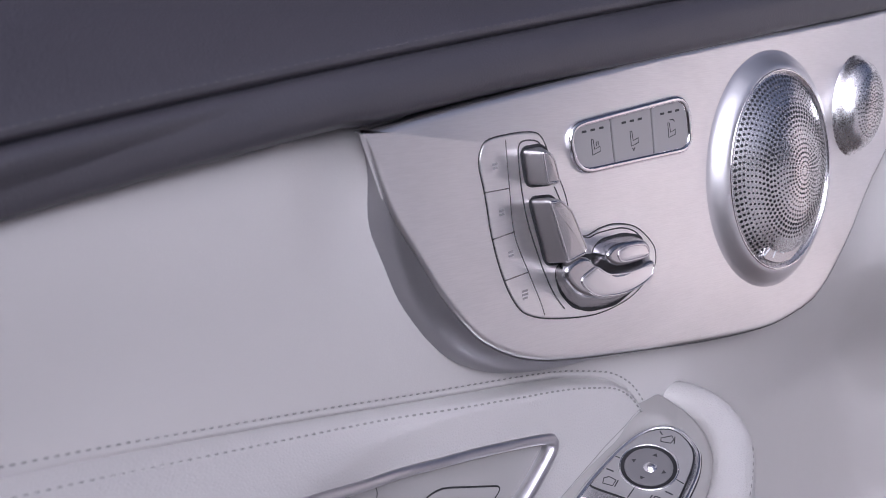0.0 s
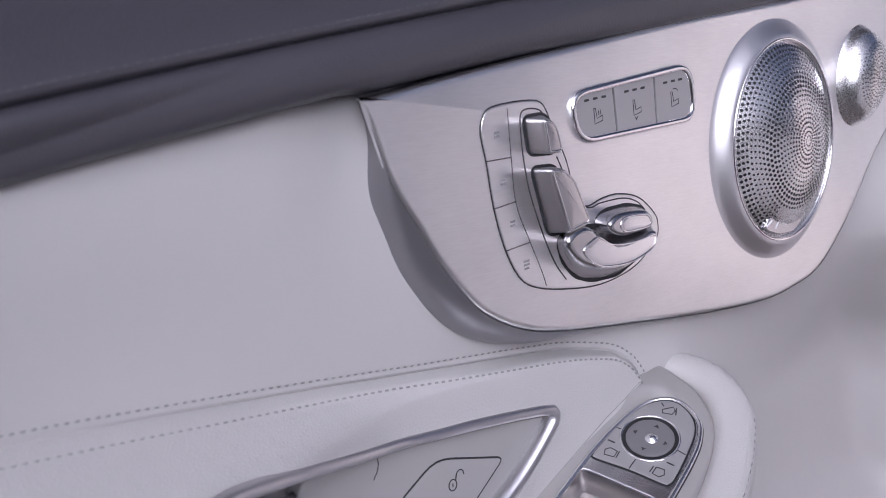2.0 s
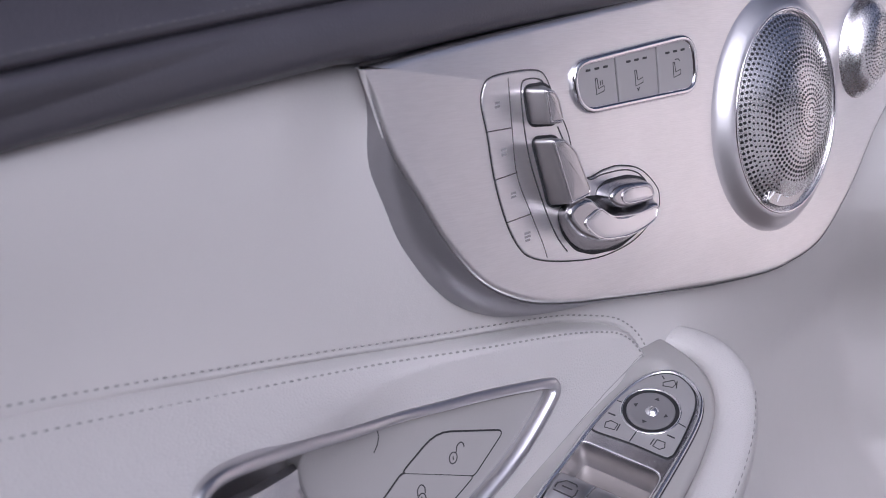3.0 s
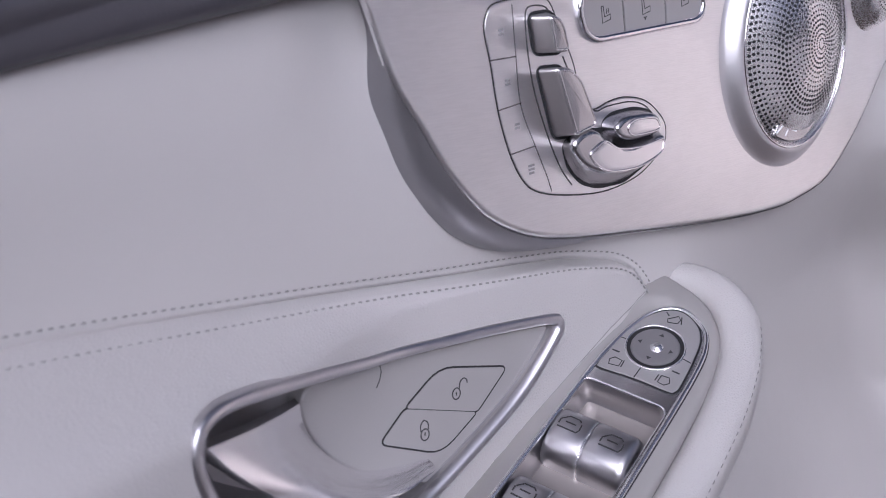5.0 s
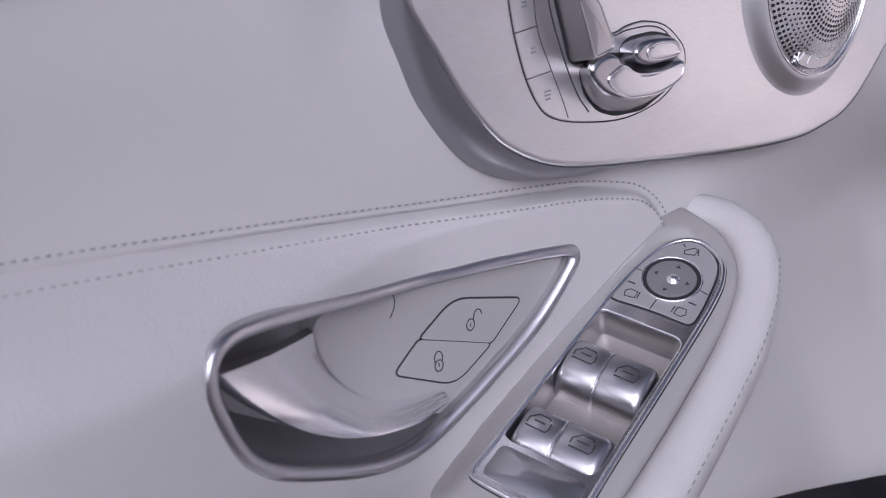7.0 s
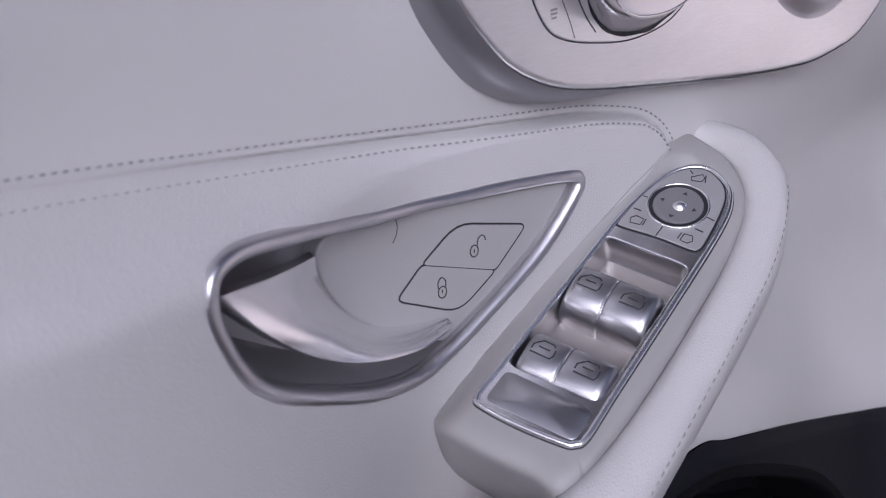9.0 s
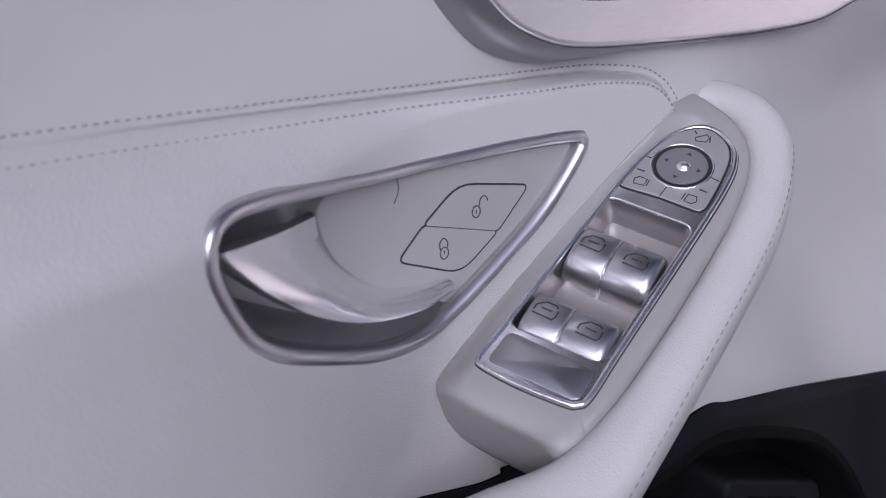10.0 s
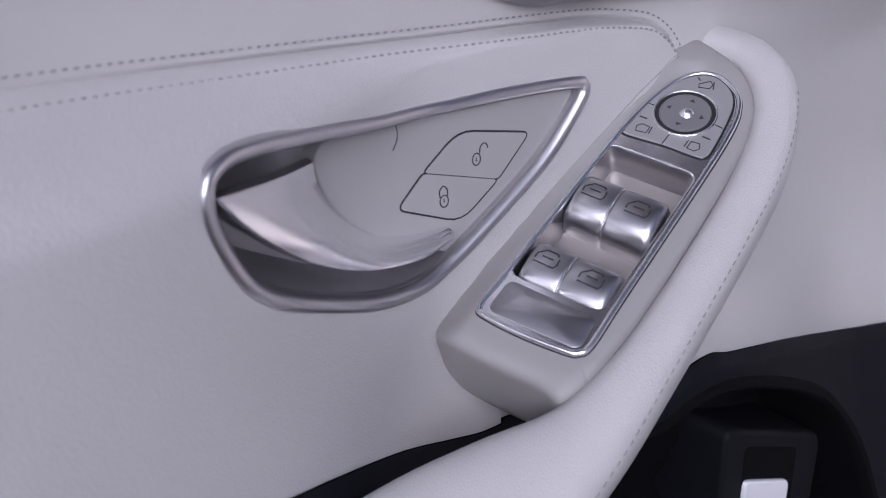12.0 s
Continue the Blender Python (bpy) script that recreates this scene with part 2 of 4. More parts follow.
HANDLE = spline([(-8.4, -82), (-9.2, -78.4), (-15, -75.4), (-48.3, -71.5), (-74.2, -69.7), (-99.1, -67.2), (-113.4, -64.7), (-127.5, -61.4), (-152.4, -55.7), (-165.4, -53.3), (-173.5, -53.3), (-180, -56.6),
                 (-182.8, -64), (-181.8, -74), (-175.8, -89.9), (-169, -98.7), (-158.9, -107.1), (-128.3, -125.4), (-109.8, -133.2), (-94, -135.8), (-78.8, -131.9), (-50, -116.8), (-28.8, -103.9), (-11.6, -87.2)], True, 5)


def inset(outline, d, step=0.5):
    """An outline drawn inwards bit by bit, so that its tight corners stay clean."""
    o = [Vector(p) for p in outline]
    for k in range(max(1, round(d / step))):
        o = offset(o, -d / max(1, round(d / step)))
        o = [o[i] * 0.6 + (o[i - 1] + o[(i + 1) % len(o)]) * 0.2 for i in range(len(o))]
    return o


def belt(x):
    return 67 + 0.133 * x - 0.00006 * x * x


EDGE_LINE = spline([(-420, -84), (-250, -132), (-171, -165.6), (-150, -175), (-120, -189.5), (-87, -205.5), (-62, -211), (-20, -209.5), (26, -204.5), (45.1, -209.9), (68.2, -217.8), (97.4, -229.7), (133.3, -246.4), (169.7, -263.2), (205.3, -277.2), (242.9, -289.2), (318.9, -316.3), (421.0, -352.7)], n=8)


def pocket_edge(x):
    return np.interp(x, [p[0] for p in EDGE_LINE], [p[1] for p in EDGE_LINE])


def low_y(x):
    """How far the lower skin stands, without its rounded top."""
    run = np.maximum(-80 - np.asarray(x, float), 0) / 100
    return 1 - 60 * (1 - np.exp(-0.95 * run ** 1.75))


def skin(x, z):
    """The leather's y, in millimetres (minus: towards the cabin)."""
    x, z = np.asarray(x, float), np.asarray(z, float)
    upper = 4 - 0.0006 * np.minimum(x + 93, 0) ** 2 * (x > -400)
    upper = upper + 2.5 * smooth((z - belt(x) + 6) / 12) ** 2 - 3.5 * smooth((-99 - x) / 30) * smooth((z + 20) / 60)
    right = smooth((x + 60) / 60)
    upper = upper + 0.22 * np.maximum(x - 70, 0) * smooth((-20 - z) / 110)
    fold = np.interp(z, [-238, -206, -150, -82, -45], [351, 332, 310, 260, 237])
    upper = upper - 0.9 * np.log1p(np.exp(np.clip((x - fold) / 7, -30, 30))) * 7
    upper = upper + (-30 + 30 * smooth((x - 40) / 170) - upper) * right * smooth((pocket_edge(x) + 104 - z) / 100)
    pts = np.array([tuple(p) for p in CREASE])
    d = np.full(x.shape, 1e9)
    for (ax, az), (bx, bz) in zip(pts[:-1], pts[1:]):
        ex, ez = bx - ax, bz - az
        t = np.clip(((x - ax) * ex + (z - az) * ez) / (ex * ex + ez * ez), 0, 1)
        d = np.minimum(d, np.hypot(x - ax - t * ex, z - az - t * ez))
    low = inside(x, z, LOWER)
    upper = upper + 6 * (1 - np.clip(d / 62, 0, 1)) ** 2 * smooth((45 - x) / 50)
    w = 4 + 24 * smooth((-30 - x) / 190)
    t = np.clip(d / w, 0, 1)
    swell = 1 - (1 - t) ** 2.2
    body = upper + (low_y(x) - upper) * swell
    sharp = smooth((x + 260) / 170)
    welt = -0.9 * np.exp(-((d - 1.7) / 1.1) ** 2) + 0.45 * np.exp(-((d - 3.6) / 0.8) ** 2)
    y = np.where(low, body + welt * sharp * smooth(d / 0.6), upper + 0.35 * sharp * np.exp(-((d - 2.6) / 1.0) ** 2))
    y = y + 1.5 * np.exp(-(d / 0.9) ** 2) * sharp
    return y


def skin_grid(xs, levels, y_of):
    """Rows of places at the given heights (functions of x), evenly split between one level and the next."""
    Z = []
    for (za, n), (zb, _) in zip(levels[:-1], levels[1:]):
        s = np.linspace(0, 1, n, endpoint=False)[:, None]
        Z.append(za(xs) * (1 - s) + zb(xs) * s)
    Z = np.concatenate(Z + [levels[-1][0](xs)[None]])
    X = np.broadcast_to(xs, Z.shape)
    return X, Z, np.stack([X * 0.001, y_of(X, Z) * 0.001, Z * 0.001 + BASE], -1)


def crease_z(x):
    c = sorted((p[0], p[1]) for p in CREASE if p[0] < 15)
    return np.interp(x, [p[0] for p in c], [p[1] for p in c])


COLS = np.concatenate([np.arange(-380, -190, 4.0), np.arange(-190, 20, 2.0), np.arange(20, 57, 0.6), np.arange(57, 520, 4.0)])
X, Z, P = skin_grid(COLS, [(lambda x: belt(x) + 9, 46), (lambda x: crease_z(x) + 7, 18), (crease_z, 22), (lambda x: crease_z(x) - 9, 64), (pocket_edge, 1)], skin)
mx, mz = (X[:-1, :-1] + X[1:, 1:]) / 2, (Z[:-1, :-1] + Z[1:, 1:]) / 2
hole = inside(mx, mz, [tuple(p) for p in inset(HANDLE, 2.6)])
low_part = inside(mx, mz, LOWER)
door_panel = thing("door_panel", "pale grey leather car door lining with stitched lower bolster", "door panel", D(0, 0, -200), kind="structure")
under(door_panel, part("upper_panel", sheet(P, ~low_part), LEATHER_SMOOTH, label="smooth pale grey leather upper lining", flip=False))
under(door_panel, part("lower_panel", sheet(P, low_part & ~hole), LEATHER, label="padded pale grey leather lower bolster", flip=False))

# sill of black leather above the panel
sill = thing("window_sill_trim", "black leather sill pad with stitched seam above the door panel", "trim", D(0, 20, 70), kind="structure")
PROFILE = spline([(-1.5, 3), (-1.0, -4), (0.2, -7.6), (2.5, -9.8), (7, -11.2), (13, -11.4), (18, -9.8), (21, -7), (22.4, -3.8), (23.2, -5.6), (25, -6.6), (28, -5.5), (38, 4), (56, 26), (74, 60), (86, 120)], n=6)
rows = np.array([[D(x, p[1] * (0.5 + 0.5 * max(float(smooth((x + 230) / 135)), float(smooth((p[0] - 8) / 14)))) - 0.0006 * min(x + 93, 0) ** 2, belt(x) + p[0] + (4.2 - (1.4 + 3.0 * float(smooth((x + 60) / 160))) * float(smooth((x + 103) / 10))) * max(0, 1 - max(p[0], 0) / 14)) for x in np.linspace(-380, 340, 120)] for p in PROFILE])
under(sill, part("pad", sheet(rows, None), DARK_LEATHER, label="grained black leather pad", flip=False))


def stitches(path, normal, length, gap, r, mat, parent, sink=0.0):
    """Separate stitches along a path, on one shared mesh."""
    bm = bmesh.new()
    rings = []
    for t, s in ((-0.5, 0.3), (-0.35, 0.9), (0, 1.0), (0.35, 0.9), (0.5, 0.3)):
        rings.append([Vector((t * length, math.cos(a) * r * s, math.sin(a) * r * s - abs(t) * r * 1.2)) for a in (2 * math.pi * k / 6 for k in range(6))])
    loft(rings, cap=(True, True), bm=bm)
    first = finish("stitch", bm, mat)
    run, made = 0.0, 0
    for a, b in zip(path[:-1], path[1:]):
        seg = (b - a).length
        while run < seg:
            at = lerp(a, b, run / seg)
            t = (b - a).normalized()
            nn = normal(at) if callable(normal) else normal
            side = nn.cross(t).normalized()
            m = Matrix((t, side, t.cross(side))).transposed().to_4x4()
            m.translation = at - nn * sink
            ob = first if not made else new("stitch", first.data)
            ob.matrix_basis = m
            ob.parent = parent
            ob.matrix_parent_inverse = parent.matrix_basis.inverted()
            made += 1
            run += length + gap
        run -= seg


def skin_normal(p):
    x, z = p.x * 1000, (p.z - BASE) * 1000
    e = 0.7
    gx = float(skin(x + e, z) - skin(x - e, z)) / (2 * e)
    gz = float(skin(x, z + e) - skin(x, z - e)) / (2 * e)
    return Vector((gx, -1, gz)).normalized()


def on_skin(x, z, lift=0.0):
    return D(x, float(skin(x, z)) - lift, z)


CR = [p for p in CREASE if p[0] > -250 and p[1] > -92]
for d in (-2.6, 3.5):
    line = []
    for i, p in enumerate(CR):
        t = (CR[min(i + 1, len(CR) - 1)] - CR[max(i - 1, 0)]).normalized()
        q = p + Vector((t.y, -t.x)) * d
        line.append(on_skin(q.x, q.y, 0.05))
    stitches(line, skin_normal, 0.0019, 0.0012, 0.00042, THREAD, door_panel)

sill_line = [D(x, -6.4 - 0.0006 * min(x + 93, 0) ** 2, belt(x) + 26.3) for x in np.linspace(-230, 190, 120)]
stitches(sill_line, Vector((0, -0.8, 0.6)), 0.0026, 0.0014, 0.0004, DARK_THREAD, sill)

# ---- brushed metal plate ----
PLATE_H = 8.0
PLATE = spline([(-97.5, 54.5), (-97.2, 52.6), (-96, 48), (-88.6, 25.5), (-78.6, 8.5), (-70.1, -5.8), (-58.6, -20.6), (-48.1, -30), (-31.5, -38.4), (-11, -43.4), (22.4, -47.8),
                (79, -54.2), (122.5, -56.8), (146, -55), (171.6, -48), (198, -25.5), (220.5, 2), (240, 22), (262, 48), (272, 78), (262, 104), (235, 94.8), (150, 85.4), (64, 76.5), (-33, 63.5), (-93, 54.6)], True, 6)
flare = [8.5 * float(smooth((48 - p[1]) / 55) * (1 - 0.75 * smooth((p[0] + 60) / 85))) for p in PLATE]
tuck = [5.0 * float(smooth((p[1] - 18) / 28) * smooth((-66 - p[0]) / 20)) for p in PLATE]
plate = thing("metal_trim_plate", "brushed aluminium trim plate set in the door panel", "trim plate", D(50, -4, 0))
# bevel coloured darker than the face, for the dark side it mirrors
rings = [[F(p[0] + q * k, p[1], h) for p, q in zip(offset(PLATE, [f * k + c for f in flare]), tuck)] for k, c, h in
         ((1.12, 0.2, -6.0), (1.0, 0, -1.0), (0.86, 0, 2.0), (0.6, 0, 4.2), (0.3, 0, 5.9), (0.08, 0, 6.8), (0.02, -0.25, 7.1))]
under(plate, part("plate_edge", loft(rings), EDGE, label="bevelled metal edge, its dark reflection put into a greyer colour"))
near = [min(1.0, (Vector(p) - Vector((-97, 54))).length / 12) for p in PLATE]
rings = [[F(p[0], p[1], h) for p in offset(PLATE, [c * k for k in near])] for c, h in ((-0.2, 5.2), (0.0, 5.9), (-0.3, 6.7), (-0.9, 7.35), (-1.8, 7.8), (-3.0, PLATE_H))]
under(plate, part("plate_face", loft(rings, cap=(False, True)), BRUSHED, label="brushed aluminium face"))


# ---- seat adjuster on the plate ----
seat = thing("seat_adjuster_switch", "silver seat-shaped adjuster with memory buttons on the metal plate", "seat switch", F(0, 10, 8))
SEAT = spline([(-49, 38), (-48, 43.5), (-44.5, 47), (-34.2, 48.4), (-23, 48.4), (-18, 46), (-14, 38), (-9, 28), (-6.6, 21.9), (-3, 9), (3.4, 5), (12, 7), (21.8, 7.6), (33.7, 4.6), (43, -3), (45.3, -8.5),
               (43.7, -14.3), (34.3, -21.4), (23.5, -25.5), (6.6, -27.4), (-14.1, -25), (-27.4, -21.4), (-34.4, -16.1), (-40.2, -5.2), (-44.6, 10.5), (-47, 27.5)], True, 5)
under(seat, part("base_panel", slab(SEAT, F, 7.6, 8.4, 0.3), BRUSHED, label="brushed metal base panel"))
under(seat, part("surround", tube([F(*p, 8.1) for p in offset(SEAT, 0.3)], 0.00028, True, 6), SOFT_GAP, label="thin grey outline"))
DIV = spline([(-36.2, 46.7), (-35.5, 29.4), (-34.2, 11.2), (-28.2, -4), (-23, -16), (-20.7, -22.5)], n=6)
under(seat, part("groove", tube([F(*p, 8.35) for p in DIV], 0.00022, n=6), SOFT_GAP))
for a, b in (((-47.9, 28.3), (-35.8, 28.7)), ((-44.8, 10.7), (-34, 12.1)), ((-40.1, -5.7), (-28, -4.3))):
    under(seat, part("groove", tube([F(*a, 8.35), F(*b, 8.35)], 0.00022, n=6), SOFT_GAP))
for k, (a, b) in enumerate(((-42, 37), (-40, 19.5), (-36.5, 3.5), (-30.5, -12.5))):
    w = 1.2 if k < 3 else 1.5
    bar = stroke([[(a - w, b + 1.2), (a + w, b + 1.4)], [(a - w, b - 0.2), (a + w, b)], [(a - w * 0.8, b - 1.6), (a + w * 0.8, b - 1.4)]][:2 if k < 3 else 3], F, 8.5, 0.8)
    under(seat, part("button_mark", bar, material("faded_print", (0.25, 0.24, 0.245), 0.6) if k == 0 else bpy.data.materials["faded_print"]))


def block(name, low, high, h0, h1, mat, parent, label, r=3.0, bevel=2.0, frame_of=F, flowing=False):
    """A knob lofted from its foot to its rounded face."""
    a, b = (spline([Vector(p) for p in low], True, 6), spline([Vector(p) for p in high], True, 6)) if flowing else (rounded(low, r), rounded(high, r))
    rings = [[frame_of(*p, h0) for p in a]]
    for s in (0.25, 0.5, 0.75):
        rings.append([frame_of(*lerp(p, q, s), lerp(h0, h1 - bevel, s)) for p, q in zip(a, b)])
    for q in (0, 30, 60, 90):
        o = offset(b, -bevel * (1 - math.cos(radians(q))))
        rings.append([frame_of(*p, h1 - bevel * (1 - math.sin(radians(q)))) for p in o])
    rings.append([frame_of(*p, h1) for p in offset(o, -0.15)])
    return under(parent, part(name, loft(rings, cap=(False, True)), mat, label=label))


def skirt(low, parent, grow=1.2):
    under(parent, part("gap", slab(offset(rounded(low, 3), grow), F, 8.2, 8.7, 0.2), GAP, label="dark gap round the knob"))


def knob_face(name, outline, h, parent, mat, label, rim=0.5):
    """The raised face of a knob inside a bright polished rim."""
    under(parent, part("rim", tube([F(*p, h - rim * 0.35) for p in outline], rim * 0.001, True, 14), CHROME, label="bright polished rim"))
    return under(parent, part(name, slab(offset(outline, -rim * 0.5), F, h - 1.2, h + 0.15, 0.3, crown=0.25), mat, label=label))


head_low = [(-28.5, 42.5), (-18, 43), (-14.5, 38), (-12.5, 31), (-14.5, 28.6), (-26.5, 29)]
back_low = [(-25.6, 23.4), (-14, 23), (-9, 15), (-4.5, 2), (-6.5, -2.6), (-18.5, -2.6)]
seat_low = [(-13.8, -6.4), (-9, -3), (-3, -2.2), (6, -3.4), (22, -3.6), (38, -5.5), (41, -11), (35, -18.6), (19, -25), (4, -24.8), (-5, -21.6), (-11.4, -14.8)]
front_low = [(7.4, -1.2), (12.4, 2), (26, 2.6), (36, 0), (37, -4.5), (28, -7), (17, -8.4), (9.6, -6)]
for low in (head_low, back_low, seat_low, front_low):
    skirt(low, seat)
head_high = [(-29.4, 42.4), (-24.4, 41.6), (-21.9, 38.4), (-19.9, 30.5), (-21.2, 29.2), (-27.4, 29.2)]
back_high = [(-28.9, 24.2), (-22, 23.8), (-16.2, 18.9), (-9.1, 3.6), (-10, 1.2), (-20.3, -1.1)]
seat_high = [(-20.2, -3.6), (-15.4, -0.2), (-7.4, -0.8), (1.8, -7.6), (16.5, -8.8), (28.2, -7), (30.8, -9.6), (27.2, -15.6), (12.6, -19), (-2.1, -18.2), (-12.9, -14.4), (-19.2, -8.4)]
front_high = [(1.6, -0.4), (7.4, 2.7), (21.5, 2.3), (26.4, -0.6), (26.2, -5.2), (17, -6.6), (8.8, -6.6), (3, -4.4)]
headrest = block("headrest_knob", head_low, head_high, 8, 20, KNOB_METAL, seat, "grey metal headrest knob", 2.0, 0.9)
knob_face("face", offset(rounded(head_high, 2.0), -0.9), 20, headrest, SATIN_DARK, "satin grey face", 0.45)
backrest = block("backrest_knob", back_low, back_high, 8, 22, KNOB_METAL, seat, "grey metal backrest knob", 2.2, 0.9)
knob_face("face", offset(rounded(back_high, 2.2), -0.9), 22, backrest, SATIN_DARK, "satin grey face", 0.45)
# sides in darker metal than the faces, painting their dark reflections
cushion = block("cushion_knob", seat_low, seat_high, 8, 21, SATIN_DARK, seat, "silver cushion knob, its shaded sides coloured darker", 3.0, 2.2, flowing=True)
CUSHION_FACE = spline([(-12.2, -8.8), (-8.4, -6.2), (-3.8, -5.2), (3.2, -9), (16.4, -9.9), (27.6, -8.6), (28.6, -11), (25.5, -14.5), (12.7, -17.6), (-2, -16.7), (-9, -13.1)], True, 5)
knob_face("face", CUSHION_FACE, 21.2, cushion, SATIN, "satin silver cushion face", 0.55)
front = block("front_knob", front_low, front_high, 8, 22, SATIN_DARK, seat, "silver front knob, its shaded sides coloured darker", 2.5, 1.8, flowing=True)
FRONT_FACE = spline([(7.4, -1.6), (10.5, 0.9), (21.4, 0.5), (24.8, -2), (24, -4.4), (16, -4.9), (9.4, -4.5)], True, 5)
knob_face("face", FRONT_FACE, 22.1, front, SATIN, "satin silver front face", 0.5)
for line in ([(-18.1, 41.9), (-20.4, 44.9), (-26.6, 45.7), (-30, 43.6), (-30.1, 34.8), (-29, 24), (-26.6, 12.7), (-20.8, -3.6), (-15.4, -14.9), (-10, -22)],
             [(-12.5, 26.8), (-8.8, 19.5), (-3.4, 10), (3.8, 4.6), (11, 5.6), (24, 5.8), (32.6, 3.2), (37.4, -1.4)]):
    under(seat, part("groove", tube([F(*p, 8.4) for p in spline(line, n=6)], 0.0003, n=6), SOFT_GAP))

# ---- seat heater switch pack ----
heater = thing("seat_heater_switch", "three-button seat heater switch in a chrome frame", "switch", F(32, 43, 8))
PACK = rounded([(-5.6, 50.0), (68.6, 58.6), (70.8, 34), (-1.2, 30)], [16, 11, 9, 14])
under(heater, part("chrome_frame", tube([F(*p, 8.6) for p in offset(PACK, -0.9)], 0.0015, True, 14), CHROME, label="polished chrome frame"))
under(heater, part("backing", slab(offset(PACK, -0.6), F, 7.5, 8.2, 0.1), GAP, label="dark gap between the buttons"))


def between(s, t):
    """A place in the pack, s along it and t up it, from 0 to 1."""
    lo, hi = Vector((-2.6, 30.2)).lerp(Vector((70, 34.2)), s), Vector((-5.4, 50.6)).lerp(Vector((69, 58)), s)
    return lo.lerp(hi, t)


for k in range(3):
    s0, s1 = (0.02, 0.333, 0.667)[k] + 0.006, (0.333, 0.667, 0.98)[k] - 0.006
    c = [between(s0, 0.08), between(s1, 0.08), between(s1, 0.92), between(s0, 0.92)]
    rad = [[9, 1.0, 1.0, 12], [1.0] * 4, [1.0, 6, 7, 1.0]][k]
    button = under(heater, part("button", slab(rounded(c, rad), F, 7.8, 9.0, 0.25), BUTTON, label="pale silver button"))
    mid = (s0 + s1) / 2 + (0.012 if k == 0 else 0)
    for j in (-1, 0, 1):
        o = between(mid + j * 0.066, 0.77)
        under(button, part("indicator", slab(rounded([o + Vector(q) for q in ((-1.3, -0.55), (1.3, -0.35), (1.3, 0.6), (-1.3, 0.4))], 0.3, 2), F, 8.9, 9.15, 0.1), INK, label="dark indicator lamp"))
    o = between(mid, 0.42)
    lines = [[(-1.9, 3.6), (-0.9, 3.6), (-0.2, -0.4), (3.0, 0.6), (3.0, -1.4), (-1.4, -2.6), (-1.9, 3.6)]]
    if k == 0:
        lines += [[(0.8, 2.6), (0.9, 0.8)], [(1.9, 2.8), (2.0, 1.0)]]
    if k == 1:
        lines += [[(-0.8, -3.4), (0.4, -4.4)], [(0.8, -3.2), (-0.2, -4.6)]]
    if k == 2:
        lines += [[(-0.6, 4.8), (1.6, 4.9), (2.6, 4.0)]]
    under(button, part("icon", stroke([[o + Vector(q) for q in ln] for ln in lines], F, 8.95, 0.42), INK, label="dark seat symbol"))

# ---- loudspeaker and tweeter ----
speaker = thing("door_speaker", "round silver door loudspeaker with perforated grille", "speaker", F(131, 20, 8))
SC = (131, 19.5)
rings = [[F(*p, h) for p in disc(SC, 39 + g, 46 + g * 0.95, 72)] for g, h in
         ((12, 7.7), (10.8, 8.06), (9.6, 8.5), (8.4, 9.2), (7.2, 10.2), (5.8, 11.4), (4.6, 12.5), (3.4, 13.3), (2.4, 13.8), (1.5, 13.95), (0.8, 13.6), (0.1, 12.6))]
under(speaker, part("collar", loft(rings), COLLAR, label="raised brushed metal collar"))
under(speaker, part("rim", tube([F(*p, 13.5) for p in disc(SC, 39.6, 46.8, 64)], 0.0008, True, 14), CHROME, label="thin chrome rim"))


def grille_h(r):
    return 12.6 + 13.0 * (1 - r * r)


rings = [[F(*p, grille_h(r)) for p in disc(SC, 38.9 * r, 46.1 * r, 64)] for r in (1, 0.97, 0.9, 0.8, 0.7, 0.6, 0.5, 0.4, 0.32, 0.25, 0.2, 0.15, 0.1, 0.05, 0.01)]
grille = under(speaker, part("grille", loft(rings, cap=(False, True)), GRILLE, label="perforated silver grille"))
bm = bmesh.new()
for ring in range(21):
    r = 0.05 + ring * 0.045
    count = int(14 + r * 92)
    for k in range(count):
        t = 2 * math.pi * (k + 0.5 * (ring % 2)) / count + ring * 0.06
        if r > 0.72 and math.cos(t + math.pi / 2 - 0.12) > 0.86:
            continue
        size = (0.46 + 0.30 * abs(math.sin(2.6 * r * math.pi)) ** 2) * min(1, 0.55 + r)
        c = (SC[0] + 38.9 * r * math.cos(t), SC[1] + 46.1 * r * math.sin(t))
        edge = [(c[0] + size * math.cos(a), c[1] + size * math.sin(a)) for a in (2 * math.pi * i / 7 for i in range(7))]
        bm.faces.new([bm.verts.new(F(*q, grille_h(math.hypot((q[0] - SC[0]) / 38.9, (q[1] - SC[1]) / 46.1)) + 0.12)) for q in edge])
tagged(under(grille, part("perforation", bm, GAP, label="dark drilled holes")), kind="stuff")
badge = under(speaker, part("badge", slab(rounded([(110, -19.5), (118, -10), (128, -7.5), (146, -9.5), (146, -16), (134, -24), (122, -24)], 4), F, 13, 16.2, 0.6), SATIN_DARK, label="small silver badge plate"))
under(badge, part("badge_bars", stroke([spline([(112, -18.5), (117, -15.5), (121, -11.8), (126, -10.5), (134, -10.2)], n=4), spline([(119, -20.5), (122, -17), (126, -14), (125, -18), (128, -19.5)], n=4), [(127, -18.5), (142, -16.5)], [(129, -15.8), (141, -14.4)]], F, 16.2, 0.9), WHITE, label="white bars of lettering"))

